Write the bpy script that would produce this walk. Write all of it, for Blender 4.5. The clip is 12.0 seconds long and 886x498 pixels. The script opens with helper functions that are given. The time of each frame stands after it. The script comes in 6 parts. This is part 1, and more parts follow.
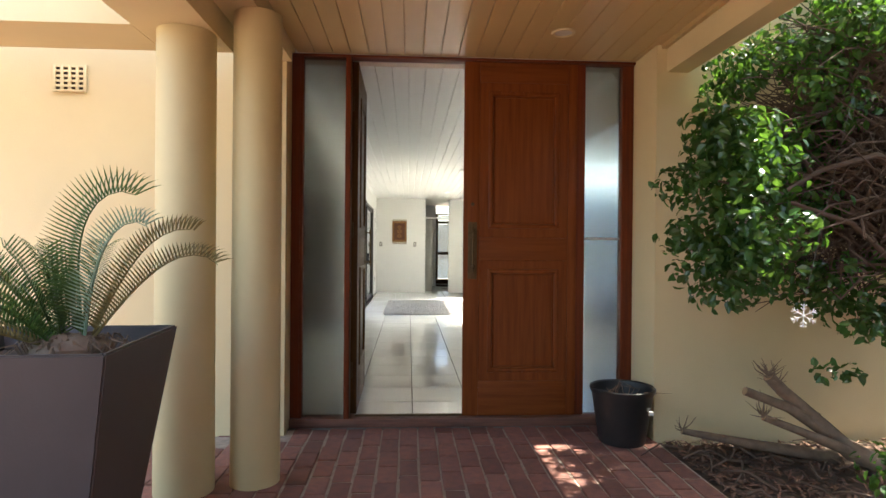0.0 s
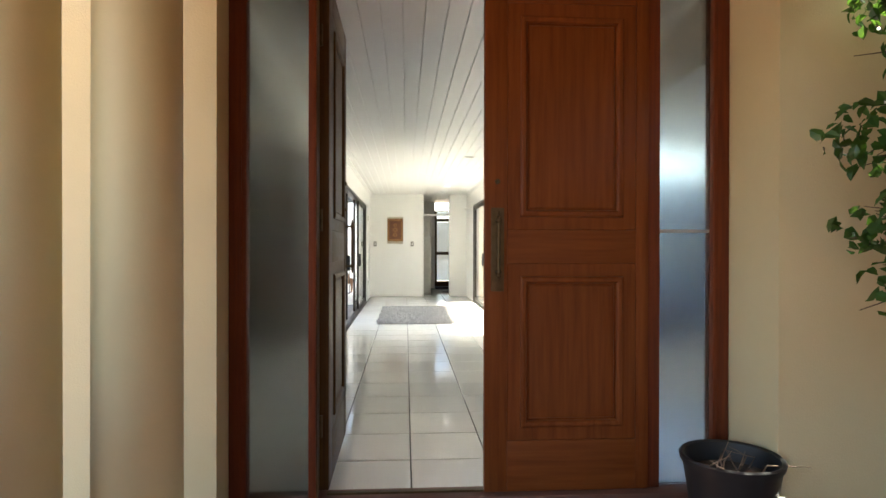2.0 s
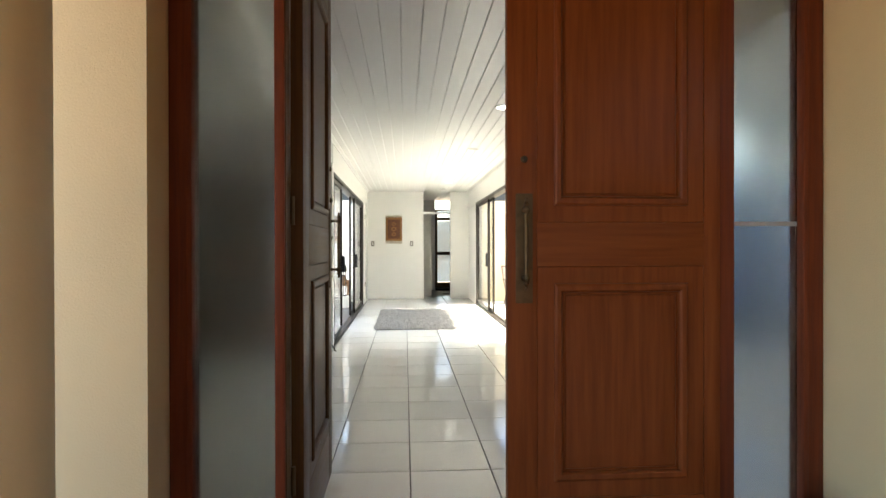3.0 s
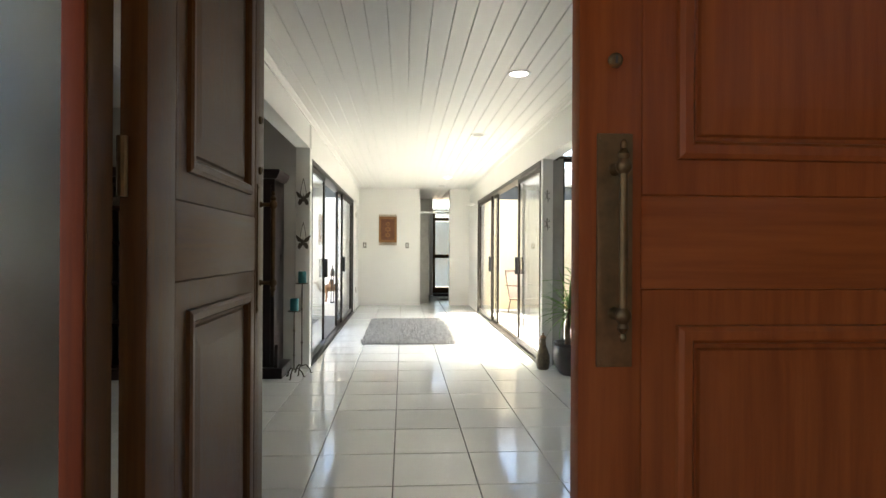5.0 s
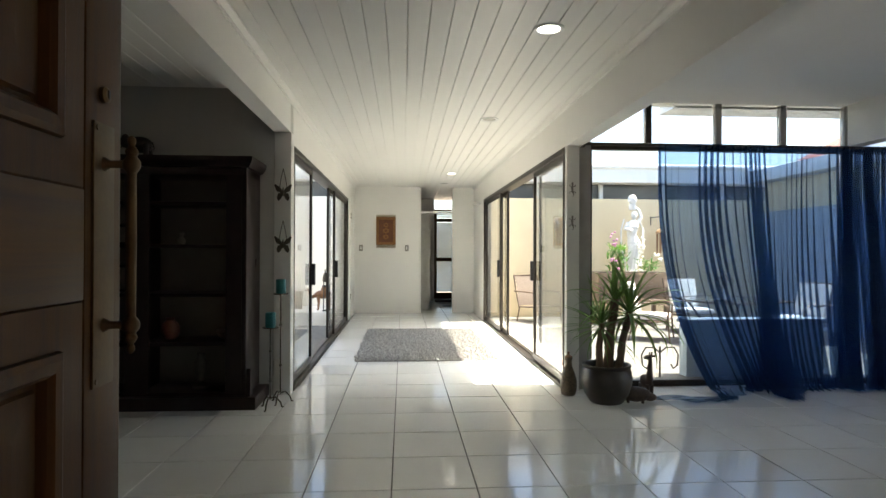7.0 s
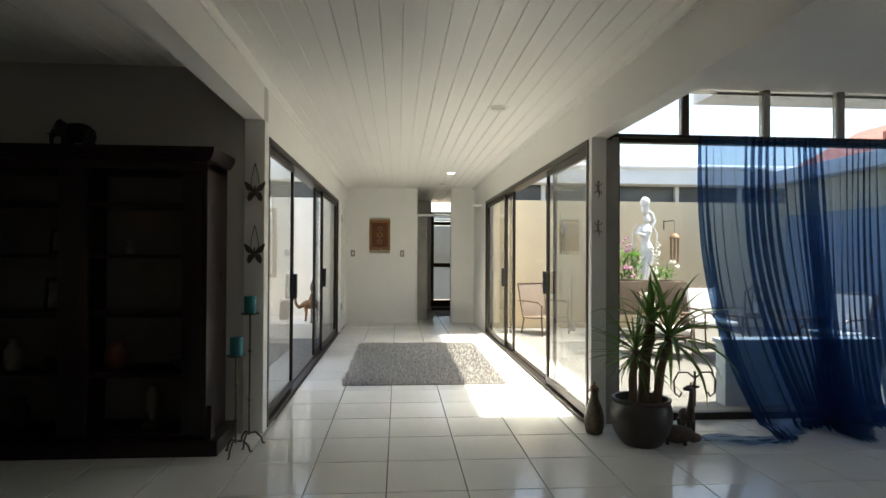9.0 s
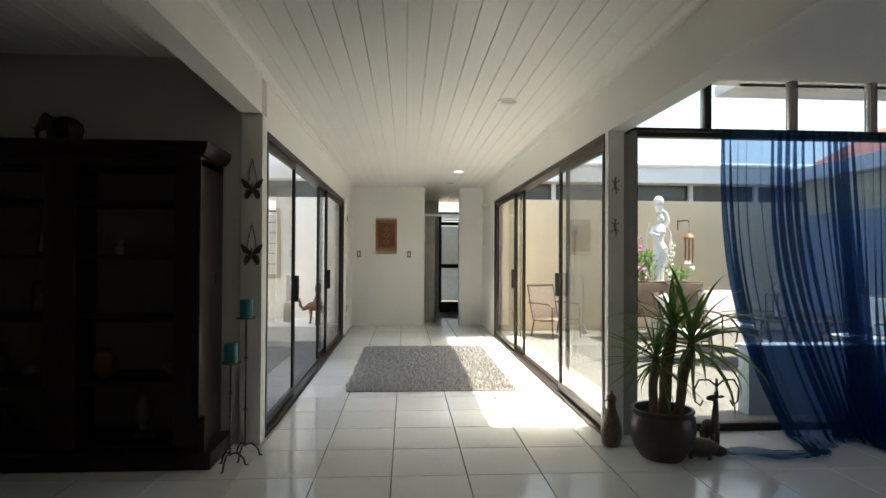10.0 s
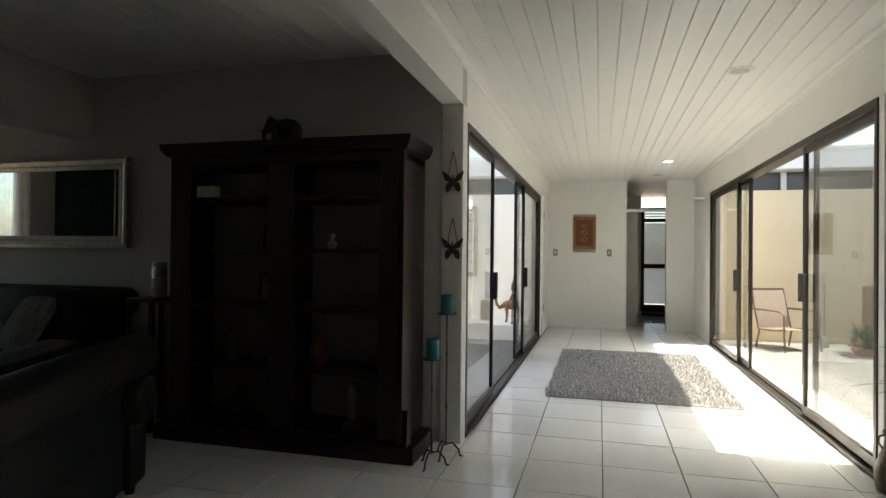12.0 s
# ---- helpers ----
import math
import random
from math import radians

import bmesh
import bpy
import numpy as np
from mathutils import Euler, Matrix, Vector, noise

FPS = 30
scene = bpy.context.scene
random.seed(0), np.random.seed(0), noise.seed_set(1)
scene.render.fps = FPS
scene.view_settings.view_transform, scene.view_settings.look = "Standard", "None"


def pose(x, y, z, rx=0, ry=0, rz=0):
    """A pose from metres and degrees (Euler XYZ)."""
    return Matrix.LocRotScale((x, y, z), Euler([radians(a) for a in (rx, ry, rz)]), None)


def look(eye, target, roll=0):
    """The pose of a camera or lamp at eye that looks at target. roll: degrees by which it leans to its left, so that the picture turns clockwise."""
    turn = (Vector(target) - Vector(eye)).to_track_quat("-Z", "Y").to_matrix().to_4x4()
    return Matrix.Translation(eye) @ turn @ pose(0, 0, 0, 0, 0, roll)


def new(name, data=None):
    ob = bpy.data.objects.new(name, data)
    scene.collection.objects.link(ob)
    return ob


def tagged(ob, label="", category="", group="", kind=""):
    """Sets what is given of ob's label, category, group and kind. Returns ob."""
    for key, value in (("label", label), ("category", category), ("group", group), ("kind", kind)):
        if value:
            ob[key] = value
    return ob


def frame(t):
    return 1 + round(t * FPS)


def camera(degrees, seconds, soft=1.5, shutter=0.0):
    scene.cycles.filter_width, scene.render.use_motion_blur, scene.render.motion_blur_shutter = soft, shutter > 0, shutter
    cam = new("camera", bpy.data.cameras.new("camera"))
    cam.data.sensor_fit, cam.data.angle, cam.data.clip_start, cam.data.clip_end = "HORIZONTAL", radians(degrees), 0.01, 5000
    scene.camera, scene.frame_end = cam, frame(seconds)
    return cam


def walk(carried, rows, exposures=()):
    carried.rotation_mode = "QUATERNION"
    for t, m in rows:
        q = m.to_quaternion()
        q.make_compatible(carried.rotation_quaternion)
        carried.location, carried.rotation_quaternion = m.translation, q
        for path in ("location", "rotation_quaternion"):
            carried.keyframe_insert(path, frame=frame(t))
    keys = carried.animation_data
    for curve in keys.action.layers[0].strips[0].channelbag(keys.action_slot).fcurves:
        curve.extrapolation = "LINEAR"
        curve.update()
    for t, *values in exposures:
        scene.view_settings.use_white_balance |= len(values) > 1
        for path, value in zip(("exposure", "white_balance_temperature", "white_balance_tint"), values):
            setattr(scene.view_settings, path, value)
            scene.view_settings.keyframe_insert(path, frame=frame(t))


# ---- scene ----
cam = camera(73.9, 12.0)
PATH = [
    (0, (0.062, -0.434, 1.188), (0.179, 1.562, 1.181), 0.5),
    (0.5, (0.083, -0.147, 1.188), (0.202, 1.85, 1.18), 0.3),
    (1, (0.104, 0.182, 1.19), (0.224, 2.179, 1.18), 0.3),
    (1.5, (0.075, 0.526, 1.186), (0.198, 2.522, 1.177), 0.0),
    (2, (0.07, 0.835, 1.177), (0.197, 2.831, 1.17), 0.1),
    (2.5, (0.1, 1.19, 1.183), (0.227, 3.186, 1.175), -0.2),
    (3, (0.075, 1.477, 1.171), (0.204, 3.472, 1.164), -0.1),
    (4.8, (0.149, 2.464, 1.16), (0.283, 4.46, 1.163), 0.3),
    (5, (0.145, 2.567, 1.165), (0.28, 4.562, 1.167), 0.3),
    (5.5, (0.149, 2.776, 1.165), (0.288, 4.771, 1.17), 0.3),
    (6, (0.173, 3.028, 1.17), (0.313, 5.023, 1.176), 0.1),
    (6.5, (0.161, 3.254, 1.158), (0.297, 5.25, 1.167), 0.2),
    (6.7, (0.149, 3.348, 1.162), (0.284, 5.344, 1.172), 0.2),
    (8.5, (0.185, 4.062, 1.214), (0.337, 6.057, 1.23), 0.2),
    (9, (0.154, 4.253, 1.227), (0.306, 6.247, 1.247), 0.3),
    (9.5, (0.161, 4.376, 1.225), (0.311, 6.37, 1.246), 0.3),
    (10, (0.174, 4.479, 1.229), (0.299, 6.475, 1.251), 0.3),
    (10.5, (0.188, 4.539, 1.225), (0.217, 6.539, 1.247), 0.3),
    (11, (0.191, 4.605, 1.212), (0.056, 6.6, 1.233), 0.4),
    (11.5, (0.155, 4.677, 1.198), (-0.167, 6.65, 1.218), 0.5),
    (12, (0.077, 4.752, 1.194), (-0.438, 6.685, 1.212), 0.6),
]
walk(cam, [(t, look(eye, target, roll)) for t, eye, target, roll in PATH],
     exposures=[(0.0, 3.02, 6900, 7), (1.5, 3.10, 6900, 7), (3.0, 3.18, 6900, 7), (5.0, 3.08, 6900, 7), (5.5, 2.95, 6900, 7), (6.5, 2.6, 6900, 7), (8.5, 1.93, 6900, 7), (9.5, 1.83, 6900, 7), (10.5, 1.76, 6900, 7), (12.0, 1.95, 6900, 7)])

# ---- light and exposure ----
SUN_ELEV, SUN_AZ = 67.0, 87.0
world = bpy.data.worlds.new("sky")
scene.world = world
world.use_nodes = True
wn = world.node_tree.nodes
sky = wn.new("ShaderNodeTexSky")
sky.sky_type = "NISHITA"
sky.sun_disc = False
sky.sun_elevation = radians(SUN_ELEV)
sky.sun_rotation = radians(SUN_AZ)
sky.air_density, sky.dust_density = 1.0, 2.5
wn["Background"].inputs["Strength"].default_value = 0.13
world.node_tree.links.new(sky.outputs["Color"], wn["Background"].inputs["Color"])
sun_data = bpy.data.lights.new("sun", "SUN")
sun_data.energy, sun_data.angle, sun_data.color = 3.5, radians(0.6), (1.0, 0.95, 0.87)
sun_ob = new("sun", sun_data)
sun_dir = Vector((math.cos(radians(SUN_ELEV)) * math.sin(radians(SUN_AZ)), math.cos(radians(SUN_ELEV)) * math.cos(radians(SUN_AZ)), math.sin(radians(SUN_ELEV))))
sun_ob.matrix_world = look(Vector((0, 0, 20)) + sun_dir * 10, Vector((0, 0, 20)))


# ---- materials ----
def nodes_of(name):
    m = bpy.data.materials.new(name)
    m.use_nodes = True
    nt = m.node_tree
    return m, nt, nt.nodes["Principled BSDF"]


def mat(name, col, rough=0.5, var=0.12, scale=5.0, bump=0.0, bscale=80.0, metal=0.0, rand=0.0, col2=None, stretch=(1, 1, 1), rough_var=0.08, island=False, coat=0.0, sheen=0.0, spec=0.5):
    """A plain surface: two scales of noise on the colour, noise in the gloss, fine relief."""
    m, nt, b = nodes_of(name)
    nd, ln = nt.nodes, nt.links
    geo = nd.new("ShaderNodeNewGeometry")
    mp = nd.new("ShaderNodeMapping")
    mp.inputs["Scale"].default_value = stretch
    ln.new(geo.outputs["Position"], mp.inputs["Vector"])
    n1 = nd.new("ShaderNodeTexNoise")
    n1.inputs["Scale"].default_value, n1.inputs["Detail"].default_value, n1.inputs["Roughness"].default_value = scale, 6, 0.62
    ln.new(mp.outputs["Vector"], n1.inputs["Vector"])
    ramp = nd.new("ShaderNodeValToRGB")
    ramp.color_ramp.elements[0].position, ramp.color_ramp.elements[1].position = 0.3, 0.7
    lo = [c * (1 - var) for c in col] if col2 is None else col2
    hi = [min(1, c * (1 + var)) for c in col] if col2 is None else col
    ramp.color_ramp.elements[0].color, ramp.color_ramp.elements[1].color = (*lo, 1), (*hi, 1)
    ln.new(n1.outputs["Fac"], ramp.inputs["Fac"])
    out = ramp.outputs["Color"]
    if rand:
        hsv = nd.new("ShaderNodeHueSaturation")
        rnd = nd.new("ShaderNodeMapRange")
        rnd.inputs["To Min"].default_value, rnd.inputs["To Max"].default_value = 1 - rand, 1 + rand
        if island:
            ln.new(geo.outputs["Random Per Island"], rnd.inputs["Value"])
        else:
            oi = nd.new("ShaderNodeObjectInfo")
            ln.new(oi.outputs["Random"], rnd.inputs["Value"])
        ln.new(rnd.outputs["Result"], hsv.inputs["Value"])
        ln.new(out, hsv.inputs["Color"])
        out = hsv.outputs["Color"]
    ln.new(out, b.inputs["Base Color"])
    b.inputs["Metallic"].default_value = metal
    b.inputs["Specular IOR Level"].default_value = spec
    b.inputs["Coat Weight"].default_value = coat
    b.inputs["Coat Roughness"].default_value = 0.15
    b.inputs["Sheen Weight"].default_value = sheen
    n2 = nd.new("ShaderNodeTexNoise")
    n2.inputs["Scale"].default_value, n2.inputs["Detail"].default_value = bscale, 4
    ln.new(mp.outputs["Vector"], n2.inputs["Vector"])
    mr = nd.new("ShaderNodeMapRange")
    mr.inputs["To Min"].default_value, mr.inputs["To Max"].default_value = max(0.02, rough - rough_var), min(1, rough + rough_var)
    ln.new(n1.outputs["Fac"], mr.inputs["Value"])
    ln.new(mr.outputs["Result"], b.inputs["Roughness"])
    if bump:
        bp = nd.new("ShaderNodeBump")
        bp.inputs["Strength"].default_value, bp.inputs["Distance"].default_value = bump, 0.004
        ln.new(n2.outputs["Fac"], bp.inputs["Height"])
        ln.new(bp.outputs["Normal"], b.inputs["Normal"])
    return m


def leaf_mat(name, col, through_col, gloss=0.35, rand=0.35):
    m, nt, b = nodes_of(name)
    nd, ln = nt.nodes, nt.links
    geo = nd.new("ShaderNodeNewGeometry")
    hsv = nd.new("ShaderNodeHueSaturation")
    rnd = nd.new("ShaderNodeMapRange")
    rnd.inputs["To Min"].default_value, rnd.inputs["To Max"].default_value = 1 - rand, 1 + rand
    ln.new(geo.outputs["Random Per Island"], rnd.inputs["Value"])
    ln.new(rnd.outputs["Result"], hsv.inputs["Value"])
    n1 = nd.new("ShaderNodeTexNoise")
    n1.inputs["Scale"].default_value = 9
    ln.new(geo.outputs["Position"], n1.inputs["Vector"])
    ramp = nd.new("ShaderNodeValToRGB")
    ramp.color_ramp.elements[0].color, ramp.color_ramp.elements[1].color = (col[0] * 0.7, col[1] * 0.8, col[2] * 0.8, 1), (col[0] * 1.3, col[1] * 1.15, col[2], 1)
    ln.new(n1.outputs["Fac"], ramp.inputs["Fac"])
    ln.new(ramp.outputs["Color"], hsv.inputs["Color"])
    ln.new(hsv.outputs["Color"], b.inputs["Base Color"])
    b.inputs["Roughness"].default_value = gloss
    tr = nd.new("ShaderNodeBsdfTranslucent")
    tr.inputs["Color"].default_value = (*through_col, 1)
    mix = nd.new("ShaderNodeMixShader")
    mix.inputs["Fac"].default_value = 0.3
    ln.new(b.outputs["BSDF"], mix.inputs[1])
    ln.new(tr.outputs["BSDF"], mix.inputs[2])
    ln.new(mix.outputs["Shader"], nd["Material Output"].inputs["Surface"])
    return m


def glass_mat(name, col=(1, 1, 1), rough=0.0, alpha_mix=0.0):
    m, nt, b = nodes_of(name)
    b.inputs["Base Color"].default_value = (*col, 1)
    b.inputs["Transmission Weight"].default_value = 1
    b.inputs["Roughness"].default_value = rough
    b.inputs["IOR"].default_value = 1.45
    return m


def sheer_mat(name, col, clear, tint=(0.62, 0.78, 0.98)):
    m, nt, b = nodes_of(name)
    nd, ln = nt.nodes, nt.links
    geo = nd.new("ShaderNodeNewGeometry")
    n1 = nd.new("ShaderNodeTexNoise")
    n1.inputs["Scale"].default_value = 14
    ln.new(geo.outputs["Position"], n1.inputs["Vector"])
    ramp = nd.new("ShaderNodeValToRGB")
    ramp.color_ramp.elements[0].color = (*[c * 0.8 for c in col], 1)
    ramp.color_ramp.elements[1].color = (*[c * 1.2 for c in col], 1)
    ln.new(n1.outputs["Fac"], ramp.inputs["Fac"])
    ln.new(ramp.outputs["Color"], b.inputs["Base Color"])
    b.inputs["Roughness"].default_value = 0.7
    tl = nd.new("ShaderNodeBsdfTranslucent")
    ln.new(ramp.outputs["Color"], tl.inputs["Color"])
    tp = nd.new("ShaderNodeBsdfTransparent")
    tp.inputs["Color"].default_value = (*tint, 1)
    m1, m2 = nd.new("ShaderNodeMixShader"), nd.new("ShaderNodeMixShader")
    m1.inputs["Fac"].default_value, m2.inputs["Fac"].default_value = 0.5, clear
    ln.new(b.outputs["BSDF"], m1.inputs[1])
    ln.new(tl.outputs["BSDF"], m1.inputs[2])
    ln.new(m1.outputs["Shader"], m2.inputs[1])
    ln.new(tp.outputs["BSDF"], m2.inputs[2])
    ln.new(m2.outputs["Shader"], nd["Material Output"].inputs["Surface"])
    return m


def glow_mat(name, col, strength):
    m, nt, b = nodes_of(name)
    b.inputs["Base Color"].default_value = (*col, 1)
    b.inputs["Emission Color"].default_value = (*col, 1)
    b.inputs["Emission Strength"].default_value = strength
    return m


M_CREAM = mat("cream_plaster", (0.625, 0.515, 0.30), 0.82, 0.05, 1.3, 0.35, 160)
M_COLUMN = mat("column_paint", (0.58, 0.49, 0.27), 0.6, 0.06, 2.2, 0.12, 120)
M_PORCHBOARD = mat("cream_board", (0.55, 0.40, 0.19), 0.38, 0.07, 2.5, 0.05, 60, stretch=(1, 0.15, 1))
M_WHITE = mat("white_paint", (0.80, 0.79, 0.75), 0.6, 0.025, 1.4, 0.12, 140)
M_WHITEBOARD = mat("white_board", (0.80, 0.79, 0.75), 0.42, 0.03, 1.8, 0.04, 60, stretch=(1, 0.2, 1))
M_TRIM = mat("white_gloss_trim", (0.78, 0.77, 0.73), 0.35, 0.03, 3)
M_TILE = mat("white_glazed_tile", (0.79, 0.79, 0.755), 0.09, 0.035, 1.1, 0.03, 12, rand=0.035, rough_var=0.05)
M_TILEREST = mat("white_glazed_tile_rest", (0.79, 0.79, 0.755), 0.09, 0.035, 1.1, 0.03, 12, rand=0.035, rough_var=0.05, island=True)
M_GROUT = mat("grey_grout", (0.16, 0.155, 0.14), 0.9, 0.25, 14, 0.4, 200)
M_BRICK = mat("clay_paver", (0.25, 0.105, 0.075), 0.78, 0.28, 22, 0.7, 130, rand=0.28, col2=(0.145, 0.068, 0.055))
M_BRICKREST = mat("clay_paver_rest", (0.25, 0.105, 0.075), 0.78, 0.28, 22, 0.7, 130, rand=0.28, col2=(0.145, 0.068, 0.055), island=True)
M_SAND = mat("joint_sand", (0.30, 0.25, 0.20), 0.95, 0.3, 30, 0.6, 250)
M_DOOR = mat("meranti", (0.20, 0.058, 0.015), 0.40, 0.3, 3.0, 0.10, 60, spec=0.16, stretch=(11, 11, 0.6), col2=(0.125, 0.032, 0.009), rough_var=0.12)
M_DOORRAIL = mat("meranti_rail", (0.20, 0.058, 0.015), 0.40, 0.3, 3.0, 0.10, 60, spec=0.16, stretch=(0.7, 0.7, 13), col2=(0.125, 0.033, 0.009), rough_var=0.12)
# darker copies of the door wood: the open leaf's shade is put into the colour
M_DOORDARK = mat("brown_wood_shade_toned", (0.100, 0.048, 0.013), 0.45, 0.3, 3.0, 0.10, 60, stretch=(22, 22, 0.7), col2=(0.055, 0.027, 0.011), rough_var=0.12, spec=0.14)
M_DOORDARKRAIL = mat("brown_rail_shade_toned", (0.118, 0.060, 0.016), 0.42, 0.3, 3.0, 0.10, 60, stretch=(0.7, 0.7, 26), col2=(0.062, 0.031, 0.013), rough_var=0.12, spec=0.14)
M_FRAMEWOOD = mat("dark_meranti", (0.17, 0.042, 0.016), 0.45, 0.3, 3.0, 0.1, 60, spec=0.16, stretch=(20, 20, 0.7), col2=(0.11, 0.030, 0.016))
M_SILL = mat("worn_sill", (0.14, 0.065, 0.045), 0.6, 0.35, 9, 0.3, 70, stretch=(0.5, 6, 6))
M_BRASS = mat("aged_brass", (0.115, 0.08, 0.042), 0.52, 0.3, 30, 0.08, 90, metal=0.9, rough_var=0.15)
M_BRONZE = mat("bronze_aluminium", (0.035, 0.028, 0.021), 0.42, 0.15, 12, 0, metal=0.35)
M_BLACK = mat("black_plastic", (0.018, 0.018, 0.018), 0.45, 0.2, 12, 0.15, 90)
M_POSTGREY = mat("grey_post", (0.36, 0.355, 0.33), 0.5, 0.05, 3)
M_TROUGH = mat("trough_wood", (0.20, 0.145, 0.095), 0.8, 0.2, 8)
M_GLASS = glass_mat("clear_glass", (0.97, 0.99, 0.98))
M_FROST = glass_mat("frosted_glass", (0.80, 0.85, 0.82), 0.26)
M_DARKWOOD = mat("dark_mahogany", (0.022, 0.0085, 0.0075), 0.35, 0.3, 3, 0.06, 60, stretch=(14, 14, 0.8), col2=(0.013, 0.006, 0.0055))
M_BACKPANEL = mat("bookcase_back", (0.32, 0.31, 0.28), 0.7, 0.08, 3)
M_LEATHER = mat("dark_leather", (0.010, 0.0097, 0.0093), 0.5, 0.2, 7, 0.35, 120, spec=0.25)
M_CUSHION = mat("striped_fabric", (0.30, 0.29, 0.27), 0.9, 0.5, 14, 0.3, 200, col2=(0.08, 0.078, 0.075), stretch=(6, 0.4, 0.4))
M_SILVER = mat("silver_frame", (0.50, 0.48, 0.43), 0.35, 0.2, 20, 0.2, 80, metal=0.75)
M_MIRROR = mat("mirror", (0.9, 0.92, 0.9), 0.02, 0.0, 3, metal=1.0, rough_var=0.0)
M_IRON = mat("wrought_iron", (0.11, 0.095, 0.075), 0.5, 0.3, 30, 0.2, 120, metal=0.6)
M_TEAL = mat("teal_wax", (0.02, 0.20, 0.22), 0.5, 0.2, 18, 0.1, 80)
M_POT = mat("glazed_pot", (0.042, 0.031, 0.022), 0.42, 0.35, 9, 0.15, 50)
M_POTIN = mat("terracotta", (0.30, 0.13, 0.07), 0.8, 0.2, 18, 0.3, 100)
M_SOIL = mat("soil", (0.05, 0.035, 0.025), 0.95, 0.4, 40, 1.0, 120)
M_BARK = mat("yucca_bark", (0.17, 0.11, 0.07), 0.85, 0.3, 9, 0.9, 40, stretch=(4, 4, 1))
M_BRANCH = mat("grey_bark", (0.165, 0.112, 0.075), 0.88, 0.35, 14, 0.9, 60)
M_CUTWOOD = mat("cut_wood", (0.34, 0.22, 0.12), 0.8, 0.2, 30)
M_YUCCA = leaf_mat("yucca_leaf", (0.10, 0.19, 0.055), (0.24, 0.42, 0.08))
M_CYCAD = leaf_mat("cycad_leaf", (0.045, 0.095, 0.028), (0.12, 0.22, 0.04), 0.4)
M_CYCADPALE = leaf_mat("cycad_leaf_pale", (0.20, 0.30, 0.22), (0.25, 0.38, 0.2), 0.45)
M_CYCADDRY = leaf_mat("cycad_leaf_dry", (0.17, 0.14, 0.06), (0.25, 0.22, 0.07), 0.5)
M_SHRUB = leaf_mat("shrub_leaf", (0.028, 0.078, 0.025), (0.13, 0.28, 0.03), 0.26, 0.5)
M_FERN = leaf_mat("courtyard_leaf", (0.07, 0.17, 0.04), (0.2, 0.4, 0.06))
M_PLANTER = mat("planter_composite", (0.060, 0.048, 0.047), 0.55, 0.12, 4, 0.15, 120)
M_YARD = mat("yard_gravel", (0.24, 0.19, 0.135), 0.9, 0.2, 6, 0.5, 60)
M_MULCH = mat("bark_mulch", (0.12, 0.066, 0.042), 0.92, 0.4, 30, 0.6, 100, rand=0.55, island=True)
M_EARTH = mat("mulch_earth", (0.07, 0.045, 0.03), 0.95, 0.4, 20, 1.0, 90)
M_RUG = mat("grey_pile", (0.50, 0.49, 0.46), 0.95, 0.3, 40, 0.3, 200, rand=0.38, island=True, sheen=0.2)
M_RUGBASE = mat("grey_pile_base", (0.36, 0.35, 0.33), 0.95, 0.3, 40, 0.5, 200)
M_COURT = mat("courtyard_paving", (0.62, 0.58, 0.50), 0.8, 0.08, 2.2, 0.3, 90)
M_YELLOW = mat("yellow_plaster", (0.66, 0.555, 0.365), 0.85, 0.05, 1.2, 0.3, 140)
M_COURTWHITE = mat("white_plaster", (0.88, 0.84, 0.75), 0.85, 0.04, 1.2, 0.3, 140)
M_FASCIA = mat("white_fascia", (0.74, 0.76, 0.77), 0.5, 0.04, 2)
M_SHADE = mat("window_dark", (0.10, 0.105, 0.105), 0.2, 0.2, 1.5)
M_ROOF = mat("red_roof_tile", (0.36, 0.13, 0.10), 0.8, 0.2, 5, 0.4, 40)
M_STATUE = mat("white_stone", (0.74, 0.73, 0.70), 0.7, 0.08, 9, 0.3, 80)
M_SLING = mat("taupe_sling", (0.19, 0.15, 0.115), 0.8, 0.15, 40, 0.3, 300)
M_CHAIRFRAME = mat("brown_tube", (0.15, 0.105, 0.075), 0.45, 0.15, 12, metal=0.5)
M_WCUSH = mat("white_cushion", (0.74, 0.73, 0.70), 0.9, 0.06, 9, 0.2, 120)
M_WOODLIGHT = mat("chime_wood", (0.27, 0.15, 0.07), 0.55, 0.25, 12, 0.1, 60, stretch=(4, 4, 0.5))
M_CARVED = mat("carved_wood", (0.23, 0.11, 0.045), 0.5, 0.35, 22, 0.5, 60)
M_FIGBROWN = mat("figure_brown", (0.085, 0.055, 0.038), 0.55, 0.3, 25, 0.3, 70)
M_VASE = mat("mosaic_vase", (0.19, 0.14, 0.08), 0.4, 0.5, 45, 0.7, 55, col2=(0.05, 0.035, 0.025))
M_TAPESTRY = mat("tapestry_field", (0.17, 0.07, 0.028), 0.95, 0.45, 30, 0.4, 220, col2=(0.11, 0.045, 0.03))
M_TAPBORDER = mat("tapestry_border", (0.26, 0.13, 0.05), 0.95, 0.4, 60, 0.4, 220)
M_FRINGE = mat("fringe", (0.36, 0.30, 0.21), 0.95, 0.2, 40)
M_SWITCH = mat("metal_switch_plate", (0.26, 0.25, 0.22), 0.4, 0.1, 12, metal=0.6)
M_SHEER = sheer_mat("blue_sheer", (0.024, 0.085, 0.21), 0.45)
M_BLIND = sheer_mat("white_louvre", (0.78, 0.66, 0.48), 0.35)
M_POSTDARK = mat("dark_grey_paint", (0.33, 0.32, 0.29), 0.5, 0.12, 6, 0.1, 60)
